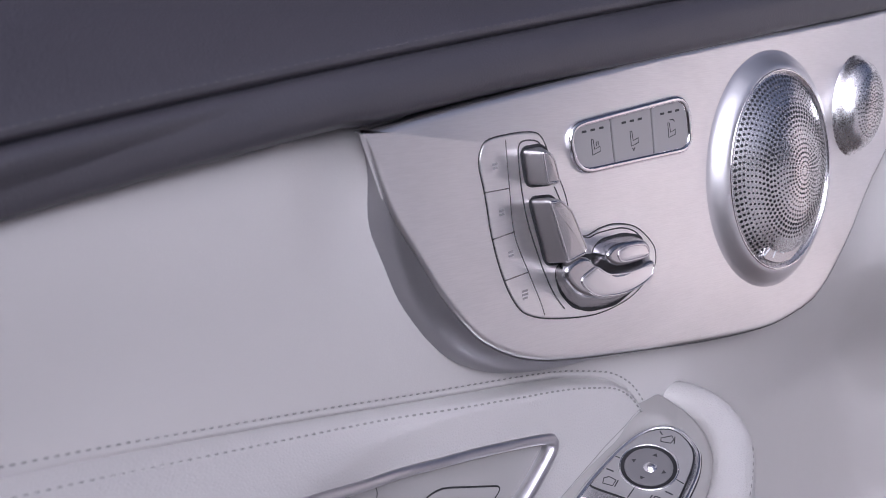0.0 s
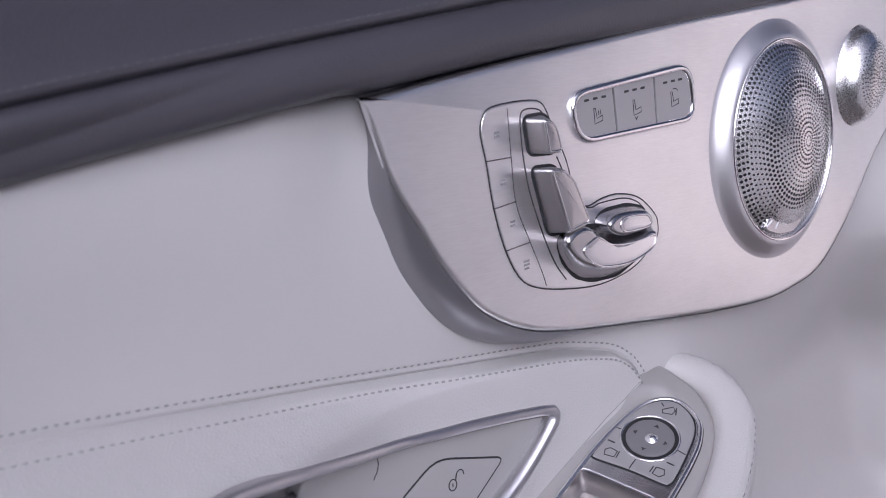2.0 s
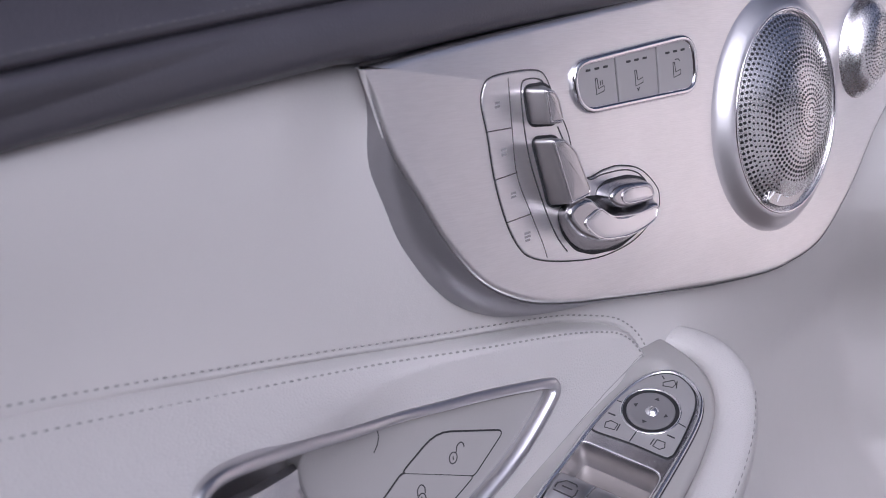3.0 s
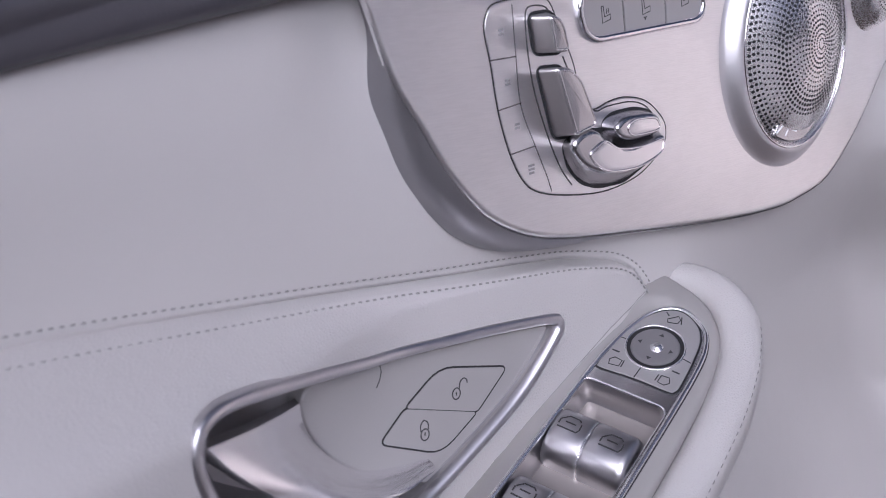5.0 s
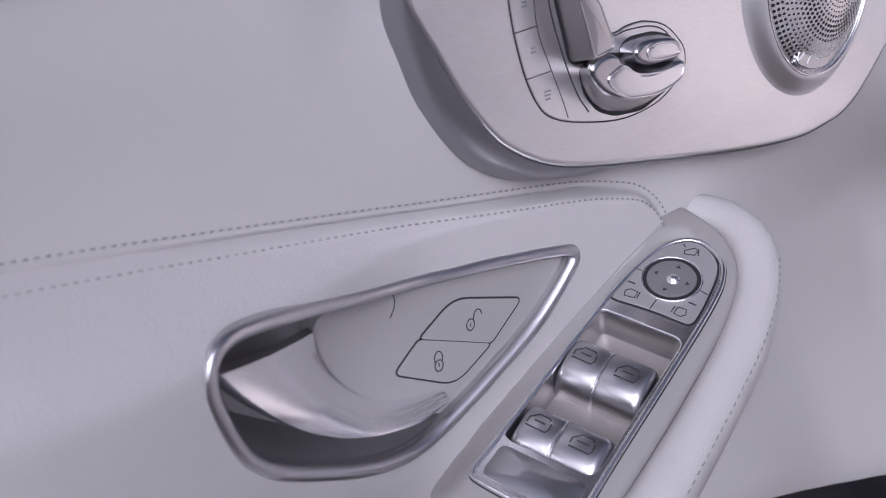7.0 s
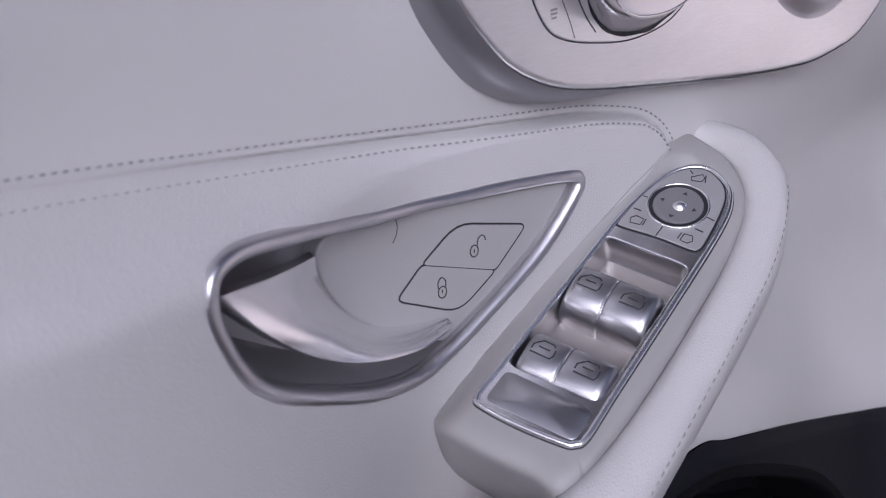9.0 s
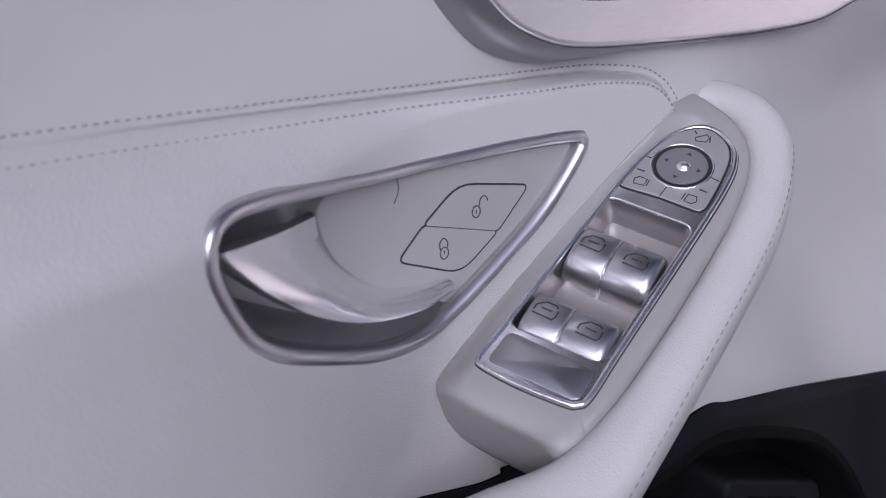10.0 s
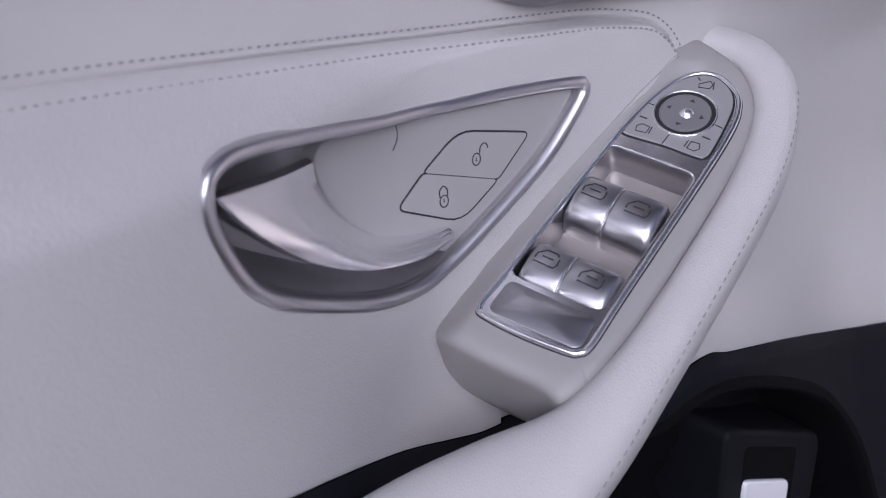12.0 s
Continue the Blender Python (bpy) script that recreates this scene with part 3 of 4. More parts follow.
tweeter = thing("tweeter", "domed silver tweeter cover on the metal plate", "speaker", F(203, 46, 8))
TC, lean = (203, 46), radians(-13)
rings = [[F(*p, h) for p in disc(TC, 18.4 * r, 24.6 * r, 48, lean)] for r, h in
         ((1.06, 7.8), (1.03, 8.6), (1.0, 9.6), (0.96, 12), (0.88, 14.6), (0.76, 16.8), (0.6, 18.6), (0.42, 19.8), (0.25, 20.4), (0.1, 20.7))]
dome = under(tweeter, part("dome", loft(rings, cap=(False, True)), GRILLE, label="satin silver dome"))
bm = bmesh.new()
for ring in range(9):
    r = 0.1 + ring * 0.07
    for k in range(int(6 + 60 * r)):
        t = 2 * math.pi * k / int(6 + 60 * r) + ring * 0.2
        ca, sa = 18.4 * r * math.cos(t), 24.6 * r * math.sin(t)
        c = (TC[0] + ca * math.cos(lean) - sa * math.sin(lean), TC[1] + ca * math.sin(lean) + sa * math.cos(lean))
        face = []
        for a in (2 * math.pi * i / 6 for i in range(6)):
            q = Vector((c[0] + 0.42 * math.cos(a) - TC[0], c[1] + 0.42 * math.sin(a) - TC[1]))
            far = math.hypot((q.x * math.cos(lean) + q.y * math.sin(lean)) / 18.4, (q.y * math.cos(lean) - q.x * math.sin(lean)) / 24.6)
            face.append(bm.verts.new(F(TC[0] + q.x, TC[1] + q.y, float(np.interp(far, (0.1, 0.25, 0.42, 0.6, 0.76, 0.88), (20.7, 20.4, 19.8, 18.6, 16.8, 14.6))) + 0.15)))
        bm.faces.new(face)
tagged(under(dome, part("perforation", bm, GAP, label="tiny dark holes")), kind="stuff")

# ---- inner door handle ----
handle = thing("inner_door_handle", "silver inner door handle in a chrome-framed recess", "door handle", D(-100, -10, -90))


def H(x, z, h=0.0):
    return D(x, float(low_y(x)) - h, z)


def ring_at(c, h):
    o = offset(HANDLE, c) if c > -0.5 else inset(HANDLE, -c)
    return [H(p[0], p[1], h) for p in o]


under(handle, part("bezel", loft([ring_at(c, h) for c, h in ((0.9, -2.5), (0.5, 0.2), (0.0, 0.9), (-0.9, 1.5), (-2.0, 1.6), (-3.0, 1.2), (-3.7, 0.3), (-4.2, -0.9), (-4.5, -2.5), (-4.8, -4))]), POLISHED, label="polished chrome bezel"))
# recess: walls down to a level back
inner = inset(HANDLE, 4.5)
back = inset(HANDLE, 6.5)
rings = [[H(p[0], p[1], -1.5) for p in inner]]
for s in (0.3, 0.65, 1.0):
    rings.append([D(lerp(p[0], q[0], s * s), lerp(float(low_y(p[0])) + 1.5, 14.0, s), lerp(p[1], q[1], s * s)) for p, q in zip(inner, back)])
under(handle, part("recess", loft(rings, cap=(False, True)), RECESS_METAL, label="dark grey metal recess"))
COVER_LINE = spline([(-113.4, -69.8), (-122.4, -71.8), (-128, -77.5), (-127.8, -85.5), (-123.8, -94.9), (-116.2, -104.8), (-105.5, -113.5), (-92, -121), (-82, -126), (-74, -126.5), (-50, -113), (-28, -99.5), (-14, -84.5), (-17, -79.2), (-45.2, -75.4), (-81.3, -73)], True, 5)
under(handle, part("cover", slab(COVER_LINE, lambda a, b, h: D(a, 14 - h, b), 0, 9, 1.2), COVER, label="pale plastic cover"))
under(handle, part("cover_line", tube([D(*p) for p in ((-95.7, 4.95, -72.6), (-95, 4.95, -76.8), (-95.8, 4.95, -79.6), (-97.6, 4.95, -82.3))], 0.00018), INK))
INNER = spline([(-132, -2, -74.9), (-130.4, 0, -83.3), (-125.4, 2, -93.5), (-117, 3.5, -104), (-105.8, 4.5, -112), (-91.9, 4, -116), (-78, 1, -118.2)], n=6)
OUTER = spline([(-176.2, -32, -64.6), (-171, -31, -72.7), (-161, -28.5, -84.5), (-146, -23.5, -98), (-124, -16, -110.8), (-99, -8.5, -118.2), (-80.5, -2.5, -118.8)], n=6)
rings = []
for i, (a, b) in enumerate(zip(OUTER, INNER)):
    d, bow = (b - a), 0.03 + 0.13 * min(1, i / 14)
    dip = Vector((0, 1, 0))
    row = []
    for s in (0, 0.06, 0.14, 0.25, 0.4, 0.55, 0.7, 0.85, 1.0):
        row.append(a + d * s - dip * (math.sin(s * math.pi) * bow * d.length))
    e = Vector((-d.x, 0, -d.z)).normalized()
    row = [a + e * q + Vector((0, r, 0)) for q, r in ((4.2, 21), (4.1, 14), (3.7, 8.5), (3.0, 4.6), (2.0, 1.8), (0.9, 0.4))] + row
    back = [a + d * s + Vector((0, 3.2, 1.0)) - dip * (math.sin(s * math.pi) * bow * d.length) for s in (1.0, 0.7, 0.4, 0.14, 0.03)] + [a + e * 2.0 + Vector((0, 21, 0))]
    rings.append([D(*p) for p in row + back])
under(handle, part("lever", loft(rings, cap=(True, True)), LEVER, label="satin silver pull lever"))
LOCK = [(-36.1, -92.4), (-69.6, -83), (-98.5, -104), (-71.2, -117.4)]
lock_frame = lambda a, b, h: D(a, 5 - h, b)
left, right = Vector((-86.4, -94.0)), Vector((-52.6, -106.4))
for name_of, corners, rad in (("unlock", [LOCK[0], LOCK[1], left, right], [3.0, 7, 2.0, 2.0]), ("lock", [right, left, LOCK[2], LOCK[3]], [2.0, 2.0, 3.0, 7])):
    middle = sum((Vector(q) for q in corners), Vector((0, 0))) / 4
    o = rounded([middle.lerp(Vector(q), 0.982) for q in corners], rad, 4)
    under(handle, part("gap", slab(offset(o, 0.75), lock_frame, -0.5, 0.12, 0.03), GAP, label="dark gap round the button"))
    button = under(handle, part("lock_button", slab(o, lock_frame, -0.5, 0.3, 0.1), COVER, label="pale door lock button"))
    c = Vector((-62.4, -94.4)) if name_of == "unlock" else Vector((-78.4, -105.5))
    ring = [c + Vector((1.9 * math.cos(t), 2.3 * math.sin(t) - 1.2)) for t in (2 * math.pi * k / 16 for k in range(17))]
    if name_of == "unlock":
        bow = [c + Vector(q) for q in ((1.6, 0.6), (2.2, 3.0), (3.8, 4.0), (5.2, 3.2), (5.6, 1.6))]
    else:
        bow = [c + Vector(q) for q in ((-1.7, 0.2), (-1.7, 2.6), (0, 4.2), (1.7, 2.6), (1.7, 0.2))]
        ring = [q + Vector((0, -0.4)) for q in ring]
    under(button, part("icon", stroke([ring, spline(bow, n=4), [c + Vector((0, -0.6)), c + Vector((0, -2.0))]], lock_frame, 0.28, 0.5), INK, label="dark padlock symbol"))

# ---- armrest ----
armrest = thing("armrest", "pale leather armrest with stitched grip on the door", "armrest", A(-40, 0, -30))
PANEL = spline([(-118.5, -20.5), (-116.5, -23.4), (-112, -24), (-97.2, -22.9), (-42.3, -20.3), (-16.3, -18.9), (2.8, -16), (16.2, -11.8), (24, -5.4), (25.6, 3), (19.5, 13.3), (11.3, 17.7), (-0.8, 19.7), (-26.8, 20),
                (-88.8, 19), (-111, 18.8), (-116, 16.5), (-117.6, 12), (-119, -5)], True, 6)
ARM = spline([(36, -30), (24, -36), (-5, -40), (-41, -43), (-98, -44), (-118, -42), (-127, -38.5), (-131.5, -29), (-132.5, -12), (-131.5, 8), (-130, 21.5), (-92, 27.6), (-29, 28.4), (5, 26), (24, 19), (38, 5), (42, -10)], True, 6)


def reach(p, d, poly):
    """How far the way d runs from p until it leaves an outline."""
    best = 60.0
    for i in range(len(poly)):
        a, e = poly[i - 1], poly[i] - poly[i - 1]
        det = d.x * e.y - d.y * e.x
        if abs(det) > 1e-9:
            q = a - p
            t, s = (q.x * e.y - q.y * e.x) / det, (q.x * d.y - q.y * d.x) / det
            if t > 0 and 0 <= s <= 1:
                best = min(best, t)
    return best


def arm_side(u):
    """How high the armrest's top stands where it meets the door."""
    return float(np.interp(u, (-118, -88, -52, -17, 0, 20, 45), (-13.8, -7.9, -1.9, 2.6, 4.7, 5.6, 1)))


def arm_span(u):
    """How far the switch panel's edge is from the door there."""
    return float(np.interp(u, (-118, -88, -52, -17, 0, 20), (16.5, 12.3, 8, 4, 3.5, 4)))


start = offset(PANEL, 0.3)
ways = [(q - p).normalized() for p, q in zip(start, offset(PANEL, 3.0))]
far = [reach(p, d, ARM) for p, d in zip(start, ways)]
wall = [float(smooth((-d.y - 0.1) / 0.5)) for d in ways]
rings = [[A(*p, -1.5) for p in start]]
for s in (0.0, 0.08, 0.16, 0.25, 0.35, 0.45, 0.55, 0.65, 0.75, 0.82, 0.9, 0.96, 1.0):
    ring = []
    for p, d, f, w in zip(start, ways, far, wall):
        q = p + d * (f * s)
        left = f * (1 - s)
        back = float(smooth((-d.x - 0.5) / 0.4))
        side = arm_side(q.x)
        span = arm_span(q.x)
        rear = float(smooth((-92 - q.x) / 14))
        drop = 5.0 * (1 - math.sqrt(max(0.0, 1 - (1 - min(left / lerp(3.2, 10.0, back), 1)) ** 2))) * max(1 - w, 0.9 * rear)
        k = lerp(f * s, max(0.0, -22.5 - q.y), rear) / span
        w = lerp(w, 1.0, rear)
        ring.append(A(q.x, q.y, -0.1 + side * w * (k * k * (1.6 - 0.6 * k) if k < 1 else 1 + 0.2 * (k - 1)) - drop))
    rings.append(ring)
tops = [(p - ARM_O).dot(ARM_N) * 1000 for p in rings[-1]]
edge = [p + d * f for p, d, f in zip(start, ways, far)]
for c, h in ((0.0, -9), (0.0, -22), (-0.4, -34), (-1.5, -40), (-4, -43), (-12, -45)):
    rings.append([A(*p, min(h, top - 2.5)) for p, top in zip(offset(edge, c), tops)])
body = under(armrest, part("body", loft(rings, cap=(False, True)), ARM_TOP, label="pale leather covered body", angle=60))
# thin grey tube painting the soft shadow where the body meets the door's leather
crease_shade = []
for a in np.linspace(-98, 30, 60):
    side = arm_side(a)
    span = arm_span(a)
    v0 = float(np.interp(a, (-118, -42, -16, 3, 16, 24, 30), (-22.5, -20.3, -18.9, -16, -11.8, -6, -5)))
    for b in np.arange(v0 - 1, -46, -0.2):
        k = (v0 - b) / span
        q = A(a, b, -0.1 + side * (k * k * (1.6 - 0.6 * k) if k < 1 else 1 + 0.2 * (k - 1)))
        if q.y * 1000 > float(skin(q.x * 1000, (q.z - BASE) * 1000)):
            crease_shade.append(q)
            break
if len(crease_shade) > 3:
    under(armrest, part("crease_shade", tube(crease_shade, 0.00025), THREAD, label="grey line standing in for the shadow in the crease beside the door leather"))
GRIP = [(30, -32, -9, 4, 9), (43, -23, -10, 7.6, 11.5), (49.4, -9.5, -11, 9.2, 12.5), (48, 6.4, -11, 10.2, 13), (36, 21, -11, 10.6, 13.5), (16, 30.5, -11, 9.8, 13.5), (-10, 35.5, -11, 9.8, 13.5), (-40, 37, -11, 9.8, 13.5), (-80, 37, -11, 10.2, 13.5),
        (-112, 35.5, -12, 11.6, 14), (-140, 31, -13.5, 15.5, 15), (-168, 20, -16, 24, 17), (-200, 6, -20, 31, 19), (-250, -14, -27, 37, 20), (-300, -30, -34, 40, 20)]
path = spline([g for g in [Vector(q[:3]) for q in GRIP]], n=5)
size = spline([Vector((q[3], q[4], 0)) for q in GRIP], n=5)
rings, outer_seam = [], []
for i, p in enumerate(path):
    t = (path[min(i + 1, len(path) - 1)] - path[max(i - 1, 0)])
    t = Vector((t.x, t.y, 0)).normalized()
    nrm = Vector((t.y, -t.x, 0))
    w, hh = size[i].x, size[i].y
    ring = []
    for k in range(28):
        a = 2 * math.pi * k / 28
        ca, sa = math.cos(a), math.sin(a)
        e = 0.8
        q = p + nrm * (math.copysign(abs(ca) ** e, ca) * w) + Vector((0, 0, math.copysign(abs(sa) ** e, sa) * hh))
        ring.append(A(*q))
    rings.append(ring)
    if 21 < i:
        a = radians(38) * 9.8 / max(w, 9.8)
        q = p + nrm * (math.cos(a) ** 0.8 * (w + 0.1)) + Vector((0, 0, math.sin(a) ** 0.8 * hh))
        outer_seam.append(A(*q))
under(armrest, part("grip", loft(rings, cap=(True, True)), LEATHER, label="padded pale leather grip"))
stitches(outer_seam, (ARM_V + ARM_N * 0.5).normalized(), 0.0026, 0.0015, 0.0003, THREAD, armrest)

# ---- window switch panel on the armrest ----
panel = thing("window_switch_panel", "silver window and mirror switch panel in the armrest", "switch panel", A(-45, 0, 0))
RECESS = rounded([(-26.6, -19.2), (-26.8, 17.4), (-97.2, 15.6), (-98.4, -21.6)], 4.5, 5)
bm = bmesh.new()


def ring_edges(bm, ring):
    vs = [bm.verts.new(p) for p in ring]
    return vs, [bm.edges.new((vs[i - 1], vs[i])) for i in range(len(vs))]


outer_v, outer_e = ring_edges(bm, [A(*p, 1.0) for p in offset(PANEL, -1.4)])
inner_v, inner_e = ring_edges(bm, [A(*p, 1.0) for p in offset(RECESS, 0.7)])
bmesh.ops.triangle_fill(bm, use_beauty=True, use_dissolve=False, edges=outer_e + inner_e)
for start, outline, steps in ((outer_v, PANEL, ((-0.7, 1.5), (0, 1.2), (0.3, 0.4), (0.3, -1.5))), (inner_v, RECESS, ((0.25, 0.8), (0, 0.2)))):
    prev = start
    for c, h in steps:
        cur = [bm.verts.new(A(*p, h)) for p in offset(outline, c)]
        for i in range(len(cur)):
            bm.faces.new((prev[i - 1], prev[i], cur[i], cur[i - 1]))
        prev = cur
under(panel, part("bezel", bm, SATIN, label="satin silver bezel with sunken tray", angle=14))
rings = [[A(*p, h) for p in offset(RECESS, c)] for c, h in ((0.05, 0.3), (-0.3, -1.0), (-0.7, -6), (-1.3, -10.2), (-2.2, -11.6))]
under(panel, part("tray_wall", loft(rings), SWITCH, label="satin grey tray wall"))
under(panel, part("rim", tube([A(*p, 0.75) for p in offset(PANEL, -0.35)], 0.0012, True, 16), RIM, label="bright polished outer rim"))
bm = bmesh.new()
bm.faces.new([bm.verts.new(A(*p, -11.5)) for p in offset(RECESS, -1.2)])
under(panel, part("tray", bm, TRAY, label="warm grey sunken tray"))
under(panel, part("end_plate", slab(rounded([(-101, -20.0), (-101, 15.6), (-115, 16), (-116, -20.4)], 3.5), A, 0.6, 1.2, 0.25, crown=1.0), SWITCH, label="dished satin grey end plate"))
under(panel, part("gap", tube([A(*p, 0.0) for p in offset(PANEL, 0.85)], 0.0003, True), GAP, label="dark gap round the bezel"))


def window_switch(v0, v1, prof, icon_at, outer):
    """A barrel-shaped rocker; outer: the end that is well rounded, -1 or 1."""
    rings, mu = [], sum(p[0] for p in prof) / len(prof)
    soft, hard = ((0.0, 0.80), (0.5, 0.89), (1.2, 0.95), (2.2, 0.985), (3.4, 1.0)), ((0.0, 0.965), (0.4, 0.992), (0.9, 1.0))
    low, high = (soft, hard) if outer < 0 else (hard, soft)
    for v, k in [(v0 + d, k) for d, k in low] + [((v0 + v1) / 2, 1.0)] + [(v1 - d, k) for d, k in reversed(high)]:
        rings.append([A(mu + (p[0] - mu) * (0.5 + 0.5 * k), v, -11.6 + (p[1] + 11.6) * k) for p in prof])
    sw = under(panel, part("window_switch", loft(rings, cap=(True, True)), SWITCH, label="satin silver rocker switch", angle=50))
    a, b = icon_at
    us, hs = zip(*sorted(p for p in prof if p[1] > -5))
    on_top = lambda p, q, h: A(a + p * 1.25, b + q * 1.25, float(np.interp(a + p * 1.25, us, hs)) + h)
    lines = [[(-2.4, -3.6), (-2.4, 0), (-2.4, 3.0), (-1.2, 3.6), (1.0, 3.4)], [(2.6, 2.0), (2.6, -1.4), (1.5, -2.5), (0.4, -3.6), (-1.4, -3.6)], [(0.1, -1.8), (0.1, 1.8)], [(2.6, 2.0), (1.8, 2.8)]]
    under(sw, part("icon", stroke(lines, on_top, 0.0, 0.5), INK, label="dark window symbol"))


for shift, rear in ((0.0, False), (-35.6, True)):
    base = [(-44, -11.6), (-44.0, -3), (-44.4, 0.4), (-46, 2.0), (-49, 2.8), (-53, 3.0), (-57, 2.6), (-60.4, 1.4), (-63.2, -0.8), (-65, -3.8), (-65.8, -7.5), (-65.8, -11.6)]
    prof = [(u + shift, h) for u, h in (base[:1] + [tuple(q) for q in spline(base[1:-1], n=4)] + base[-1:])]
    if rear:
        prof = [(u - 0.6 * float(smooth((u + 84) / 4)), h) for u, h in prof]
    window_switch(-19.4, -3.3, prof, (-52.0 + shift, -11.8), -1)
    window_switch(-2.7, 15.8, prof, (-52.4 + shift, 6.4), 1)
    mu = sum(p[0] for p in prof) / len(prof)
    strip = loft([[A(mu + (p[0] - mu) * 1.0, v, p[1] + 0.02) for p in prof] for v in (-3.3, -2.7)], cap=(True, True))
    under(panel, part("divider", strip, RIM, label="bright strip between two switches"))

# mirror adjuster
mirror = thing("mirror_switch", "mirror adjuster with round grey knob on the switch panel", "switch", A(0, 0, 1))
CLUSTER = spline([(-19.6, -15.5), (-18, -17.2), (-14, -17), (1.9, -14.8), (15, -10.6), (22, -4.5), (23.7, 2.4), (19.2, 10.4), (11.5, 14.8), (-1.6, 16.6), (-14, 17.2), (-17.6, 16.4), (-18.8, 14), (-18.6, 0)], True, 5)
under(mirror, part("gap", slab(offset(CLUSTER, 0.75), A, 0.2, 1.3, 0.1), GAP, label="dark gap round the buttons"))
cluster = under(mirror, part("button_plate", slab(CLUSTER, A, 0.4, 1.75, 0.4), BUTTON, label="pale silver button plate"))
for a, b in (((-1.0, -15.1), (-0.8, -12.2)), ((-0.5, 12.2), (-1.2, 16.3)), ((-13, -0.6), (-18.5, -0.9))):
    under(mirror, part("groove", tube([A(*a, 1.72), A(*b, 1.72)], 0.00025), GAP))
under(mirror, part("ring", tube([A(*p, 2.0) for p in disc((0, 0), 12.3, 12.3, 48)], 0.0006, True, 14), RIM, label="polished chrome ring"))
under(mirror, part("ring_gap", slab(disc((0, 0), 11.9, 11.9, 48), A, 1.0, 1.95, 0.1), GAP, label="dark gap inside the ring"))
rings = [[A(*p, h) for p in disc((0, 0), r, r, 48)] for r, h in ((10.2, 1.4), (10.2, 2.0), (10.0, 2.4), (9.6, 2.6), (8.0, 2.5), (5, 2.35), (3.0, 2.2), (1.5, 2.15), (0.2, 2.1))]
knob = under(mirror, part("knob", loft(rings, cap=(False, True)), KNOB, label="dark grey dished knob"))
rings = [[A(*p, h) for p in disc((0.2, 0.6), r, r, 20)] for r, h in ((3.0, 2.1), (2.6, 2.4), (2.2, 2.9), (1.7, 3.3), (1.0, 3.6), (0.2, 3.7))]
under(knob, part("pin", loft(rings, cap=(False, True)), SATIN, label="small shiny raised middle"))
for k in range(4):
    t = k * math.pi / 2
    d, s = Vector((math.cos(t), math.sin(t))), Vector((-math.sin(t), math.cos(t)))
    tri = [d * 7.9, d * 6.3 + s * 1.1, d * 6.3 - s * 1.1]
    under(knob, part("arrow", slab(tri, A, 2.2, 2.6, 0.02), INK, label="dark arrow mark"))
marks = [[(-8.9, -15.3), (-8.9, -12)], [(-8.4, 11.2), (-8.6, 14.6)]]
under(cluster, part("icon", stroke([[(-12.2, -12.4), (-12.6, -9), (-16, -9), (-16.6, -13.2), (-14, -14), (-12.2, -12.4)], [(-12.2, -8.2), (-16, -8.0)]], A, 1.72, 0.5), INK, label="dark mirror symbol"))
under(cluster, part("icon", stroke([[(-12.6, 8.6), (-12.4, 12), (-15, 13), (-16.8, 11.4), (-16.4, 8.4), (-12.6, 8.6)], [(-12.6, 7.4), (-16.2, 7.2)]], A, 1.72, 0.5), INK, label="dark mirror symbol"))
under(cluster, part("icon", stroke([[(15.6, -1.4), (17.4, -2.2), (20.8, 1.4), (19.0, 3.0), (16.6, 2.6), (15.6, -1.4)], [(16.8, 4.2), (20.8, 2.8)], [(20.8, -4.2), (19.4, -2.4)]], A, 1.72, 0.5), INK, label="dark folding mirror symbol"))
for m in marks:
    under(cluster, part("icon", stroke([m], A, 1.72, 0.7), INK, label="dark bar mark"))

# ---- dark pocket below ----
pocket = thing("door_pocket", "black plastic map pocket at the foot of the door", "door pocket", D(0, -20, -450))
OPENING = spline([(-170, -222), (-90, -226), (-20, -225), (19, -220), (51.6, -226.5), (101.8, -254.3), (160.6, -296.4), (199.4, -340.6), (220.6, -387.9), (233.1, -448.4), (150, -425), (0, -430), (-170, -425), (-185, -300)], True, 5)


def pocket_y(x, z):
    top = pocket_edge(x)
    edge = skin(x, top)
    return edge - 1.5 - 3.5 * smooth((top - z) / 6) - 14 * smooth((top - z) / 160)


X, Z, P = skin_grid(np.linspace(-380, 515, 224), [(lambda x: pocket_edge(x) + 0.5, 110), (lambda x: x * 0 - 470, 1)], pocket_y)
mx, mz = (X[:-1, :-1] + X[1:, 1:]) / 2, (Z[:-1, :-1] + Z[1:, 1:]) / 2
under(pocket, part("front_panel", sheet(P, ~inside(mx, mz, [tuple(p) for p in OPENING])), PLASTIC, label="grained black plastic", flip=False))
rings = []
for c, d in ((3.5, 0.8), (1, -1.2), (-2.5, -1.0), (-4.5, 1.5), (-5.5, 6), (-7, 25), (-9, 60)):
    rings.append([D(p[0], float(pocket_y(p[0], p[1])) + d, p[1]) for p in offset(OPENING, c)])
under(pocket, part("lining", loft(rings, cap=(False, True)), DEEP, label="dark pocket lining"))
switch = thing("tailgate_switch", "small dark switch with a white cap inside the door pocket", "switch", D(135, 0, -345))
fs = lambda a, b, h: D(a, 6 - h, b)
under(switch, part("housing", slab(rounded([(90, -292), (184, -342), (176, -425), (84, -376)], 12), fs, -48, 6, 3), HOUSING, label="dark plastic housing"))
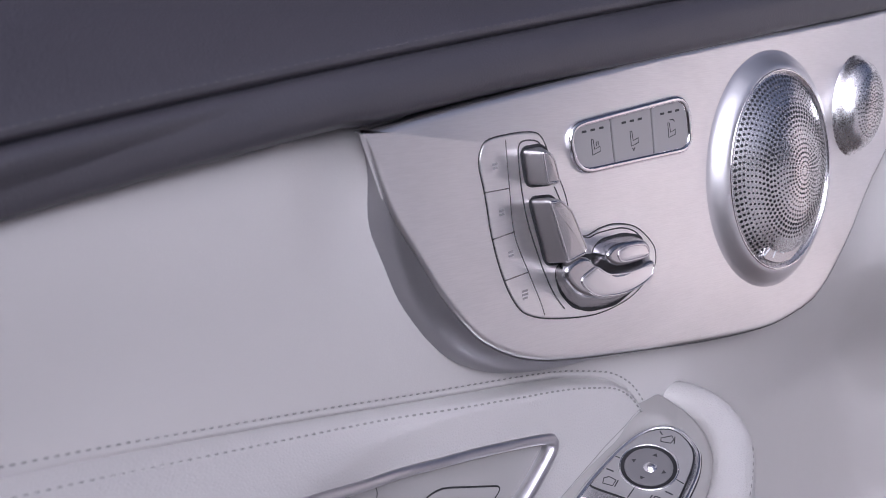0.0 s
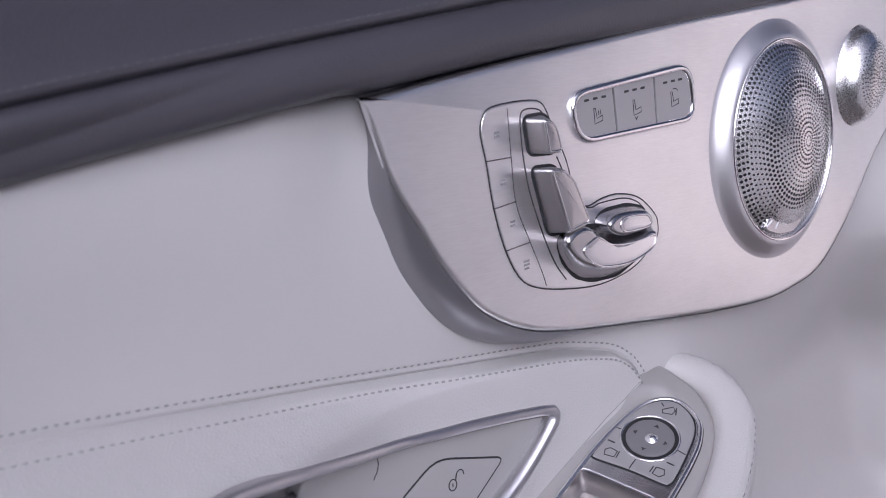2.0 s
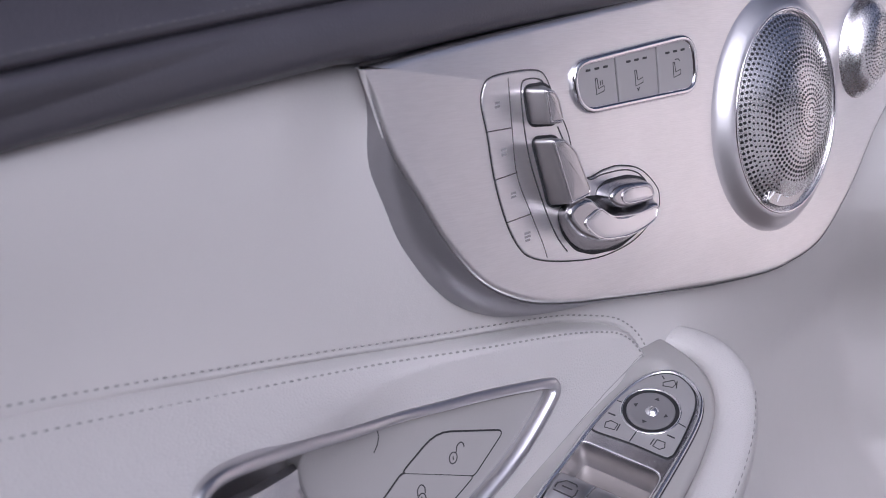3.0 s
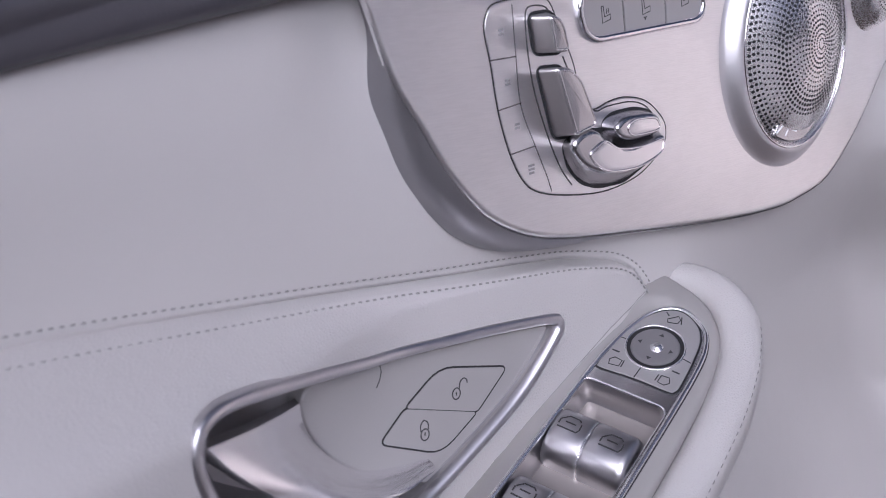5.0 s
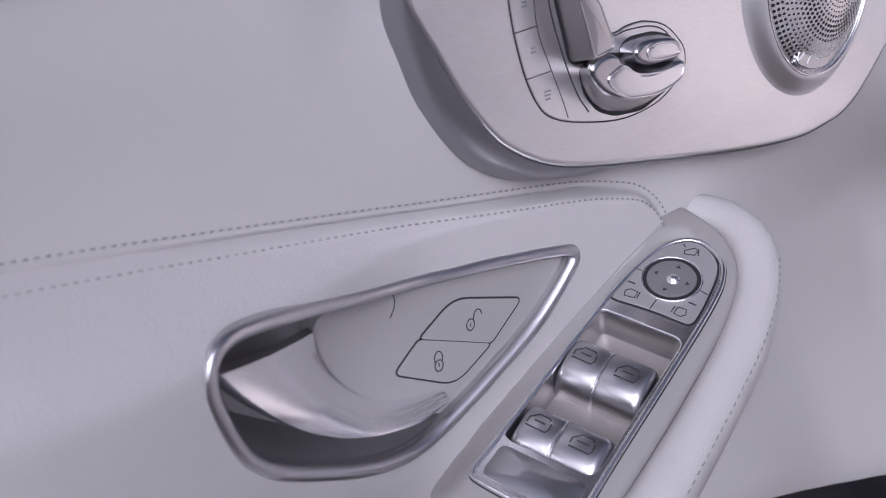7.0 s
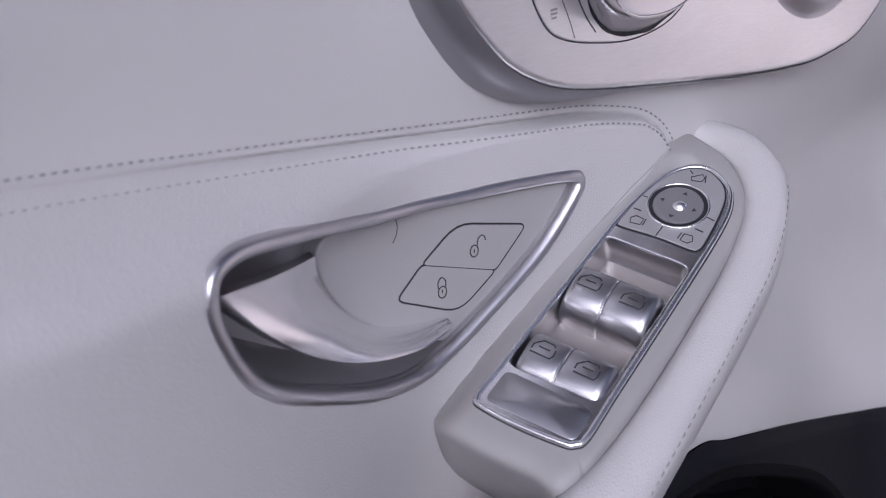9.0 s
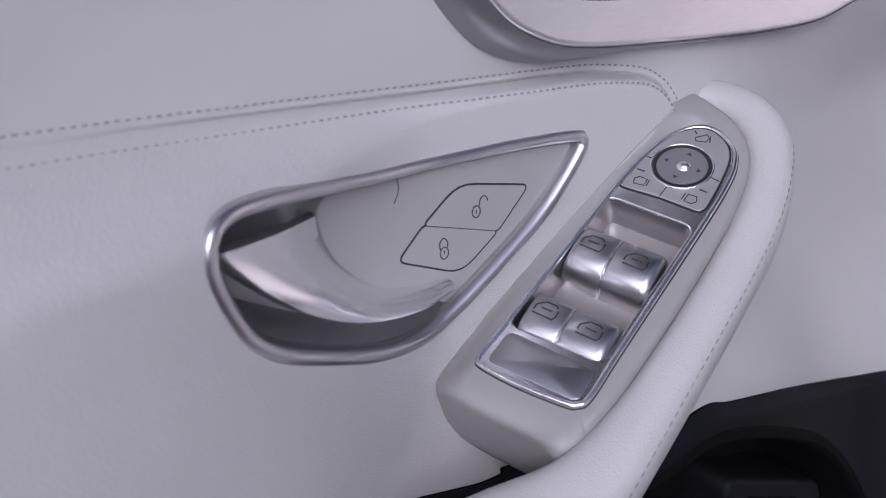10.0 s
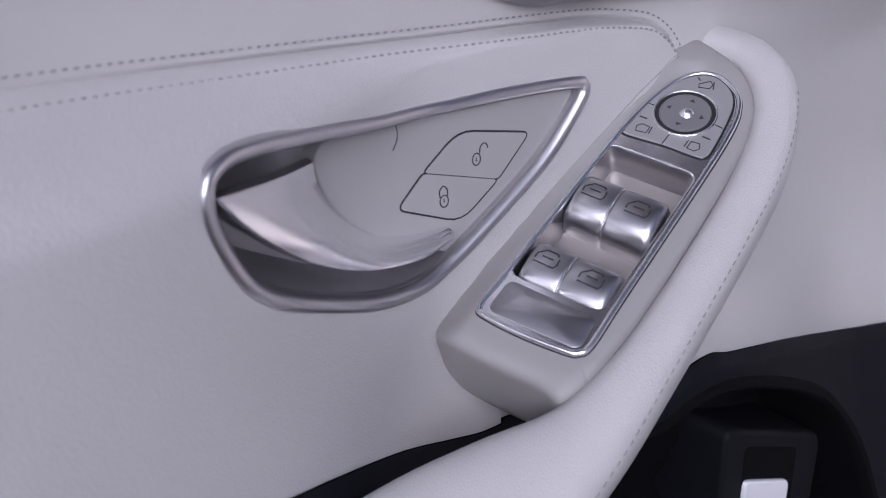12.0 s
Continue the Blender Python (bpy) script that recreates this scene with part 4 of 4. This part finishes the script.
under(switch, part("slot", slab(rounded([(107, -312), (158, -339), (154, -392), (103, -366)], 5), fs, 3, 6.4, 0.3), DEEP, label="black slot"))
under(switch, part("cap", slab(rounded([(106, -334), (149, -357), (146, -392), (103, -369)], 5), fs, 4, 9, 1.5), WHITE, label="white switch cap"))

# ---- ground ----
# unseen ground, made pale so the metal plate reflects it brightly
bm = bmesh.new()
bm.faces.new([bm.verts.new(p) for p in ((-400, -400, 0), (400, -400, 0), (400, 400, 0), (-400, 400, 0))])
tagged(finish("ground", bm, FLOOR), "plain pale ground, unseen, kept pale to brighten the metal plate", "ground", kind="structure")
# unseen dark patch, added so the lever's underside reflects dark
bm = bmesh.new()
bmesh.ops.create_cube(bm, size=1.0, matrix=Matrix.Translation((-0.6, 0.0, 0.006)) @ Matrix.Diagonal((3.0, 1.9, 0.012, 1)))
tagged(finish("floor", bm, DARK_WALL), "plain dark brown mat, unseen, added for dark reflections from below", "floor", kind="structure")
# plain unseen walls round the camera, added to shape light and the metal's reflections
def wall_of(name, x0, x1, y0, y1, z1, mat, label):
    bm = bmesh.new()
    bmesh.ops.create_cube(bm, size=1.0, matrix=Matrix.Translation(((x0 + x1) / 2, (y0 + y1) / 2, z1 / 2)) @ Matrix.Diagonal((x1 - x0, y1 - y0, z1, 1)))
    tagged(finish(name, bm, mat), label, "wall", kind="structure")


# unseen wall, added only to frame the fill lamp and reflect dark
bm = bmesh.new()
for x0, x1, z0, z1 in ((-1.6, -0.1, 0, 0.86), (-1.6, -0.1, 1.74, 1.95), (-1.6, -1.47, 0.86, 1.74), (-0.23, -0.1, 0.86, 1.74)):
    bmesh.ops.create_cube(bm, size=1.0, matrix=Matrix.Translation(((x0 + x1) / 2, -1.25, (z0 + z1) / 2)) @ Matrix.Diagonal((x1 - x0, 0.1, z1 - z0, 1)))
tagged(finish("lamp_frame_wall", bm, DARK_WALL), "plain dark brown wall, unseen, added to frame the fill lamp", "wall", kind="structure")
wall_of("added_wall_west", -1.6, -1.5, -2.7, 1.0, 1.25, DARK_WALL, "plain brown wall, unseen, added as a dark reflection for the metal")
# pale reflector for the plate and loudspeaker, not a known wall
wall_of("bounce_wall_east", 1.9, 2.0, -1.9, -0.6, 1.45, PALE, "plain pale warm wall, unseen, added as a reflector for the metal")
wall_of("added_wall_south", 0.9, 1.0, -0.08, 1.0, 0.62, DARK_WALL, "plain dark brown wall, unseen, added to darken reflections")
# unseen slab, added to block sky and darken the switch tops' reflections
bm = bmesh.new()
bmesh.ops.create_cube(bm, size=1.0, matrix=Matrix.Translation((0.59, 0.24, 1.27)) @ Matrix.Diagonal((1.42, 0.72, 0.04, 1)))
tagged(finish("ceiling", bm, SKY_BLOCK), "plain dark brown slab over the door, unseen, added to block sky light", "ceiling", kind="structure")
# outer skin behind the lining
bm = bmesh.new()
bmesh.ops.create_cube(bm, size=1.0, matrix=Matrix.Translation((-0.025, 0.165, 0.55)) @ Matrix.Diagonal((0.72, 0.05, 0.64, 1)))
tagged(finish("door_shell", bm, PLASTIC), "plain dark shell closing the door's back", "door shell", kind="structure")
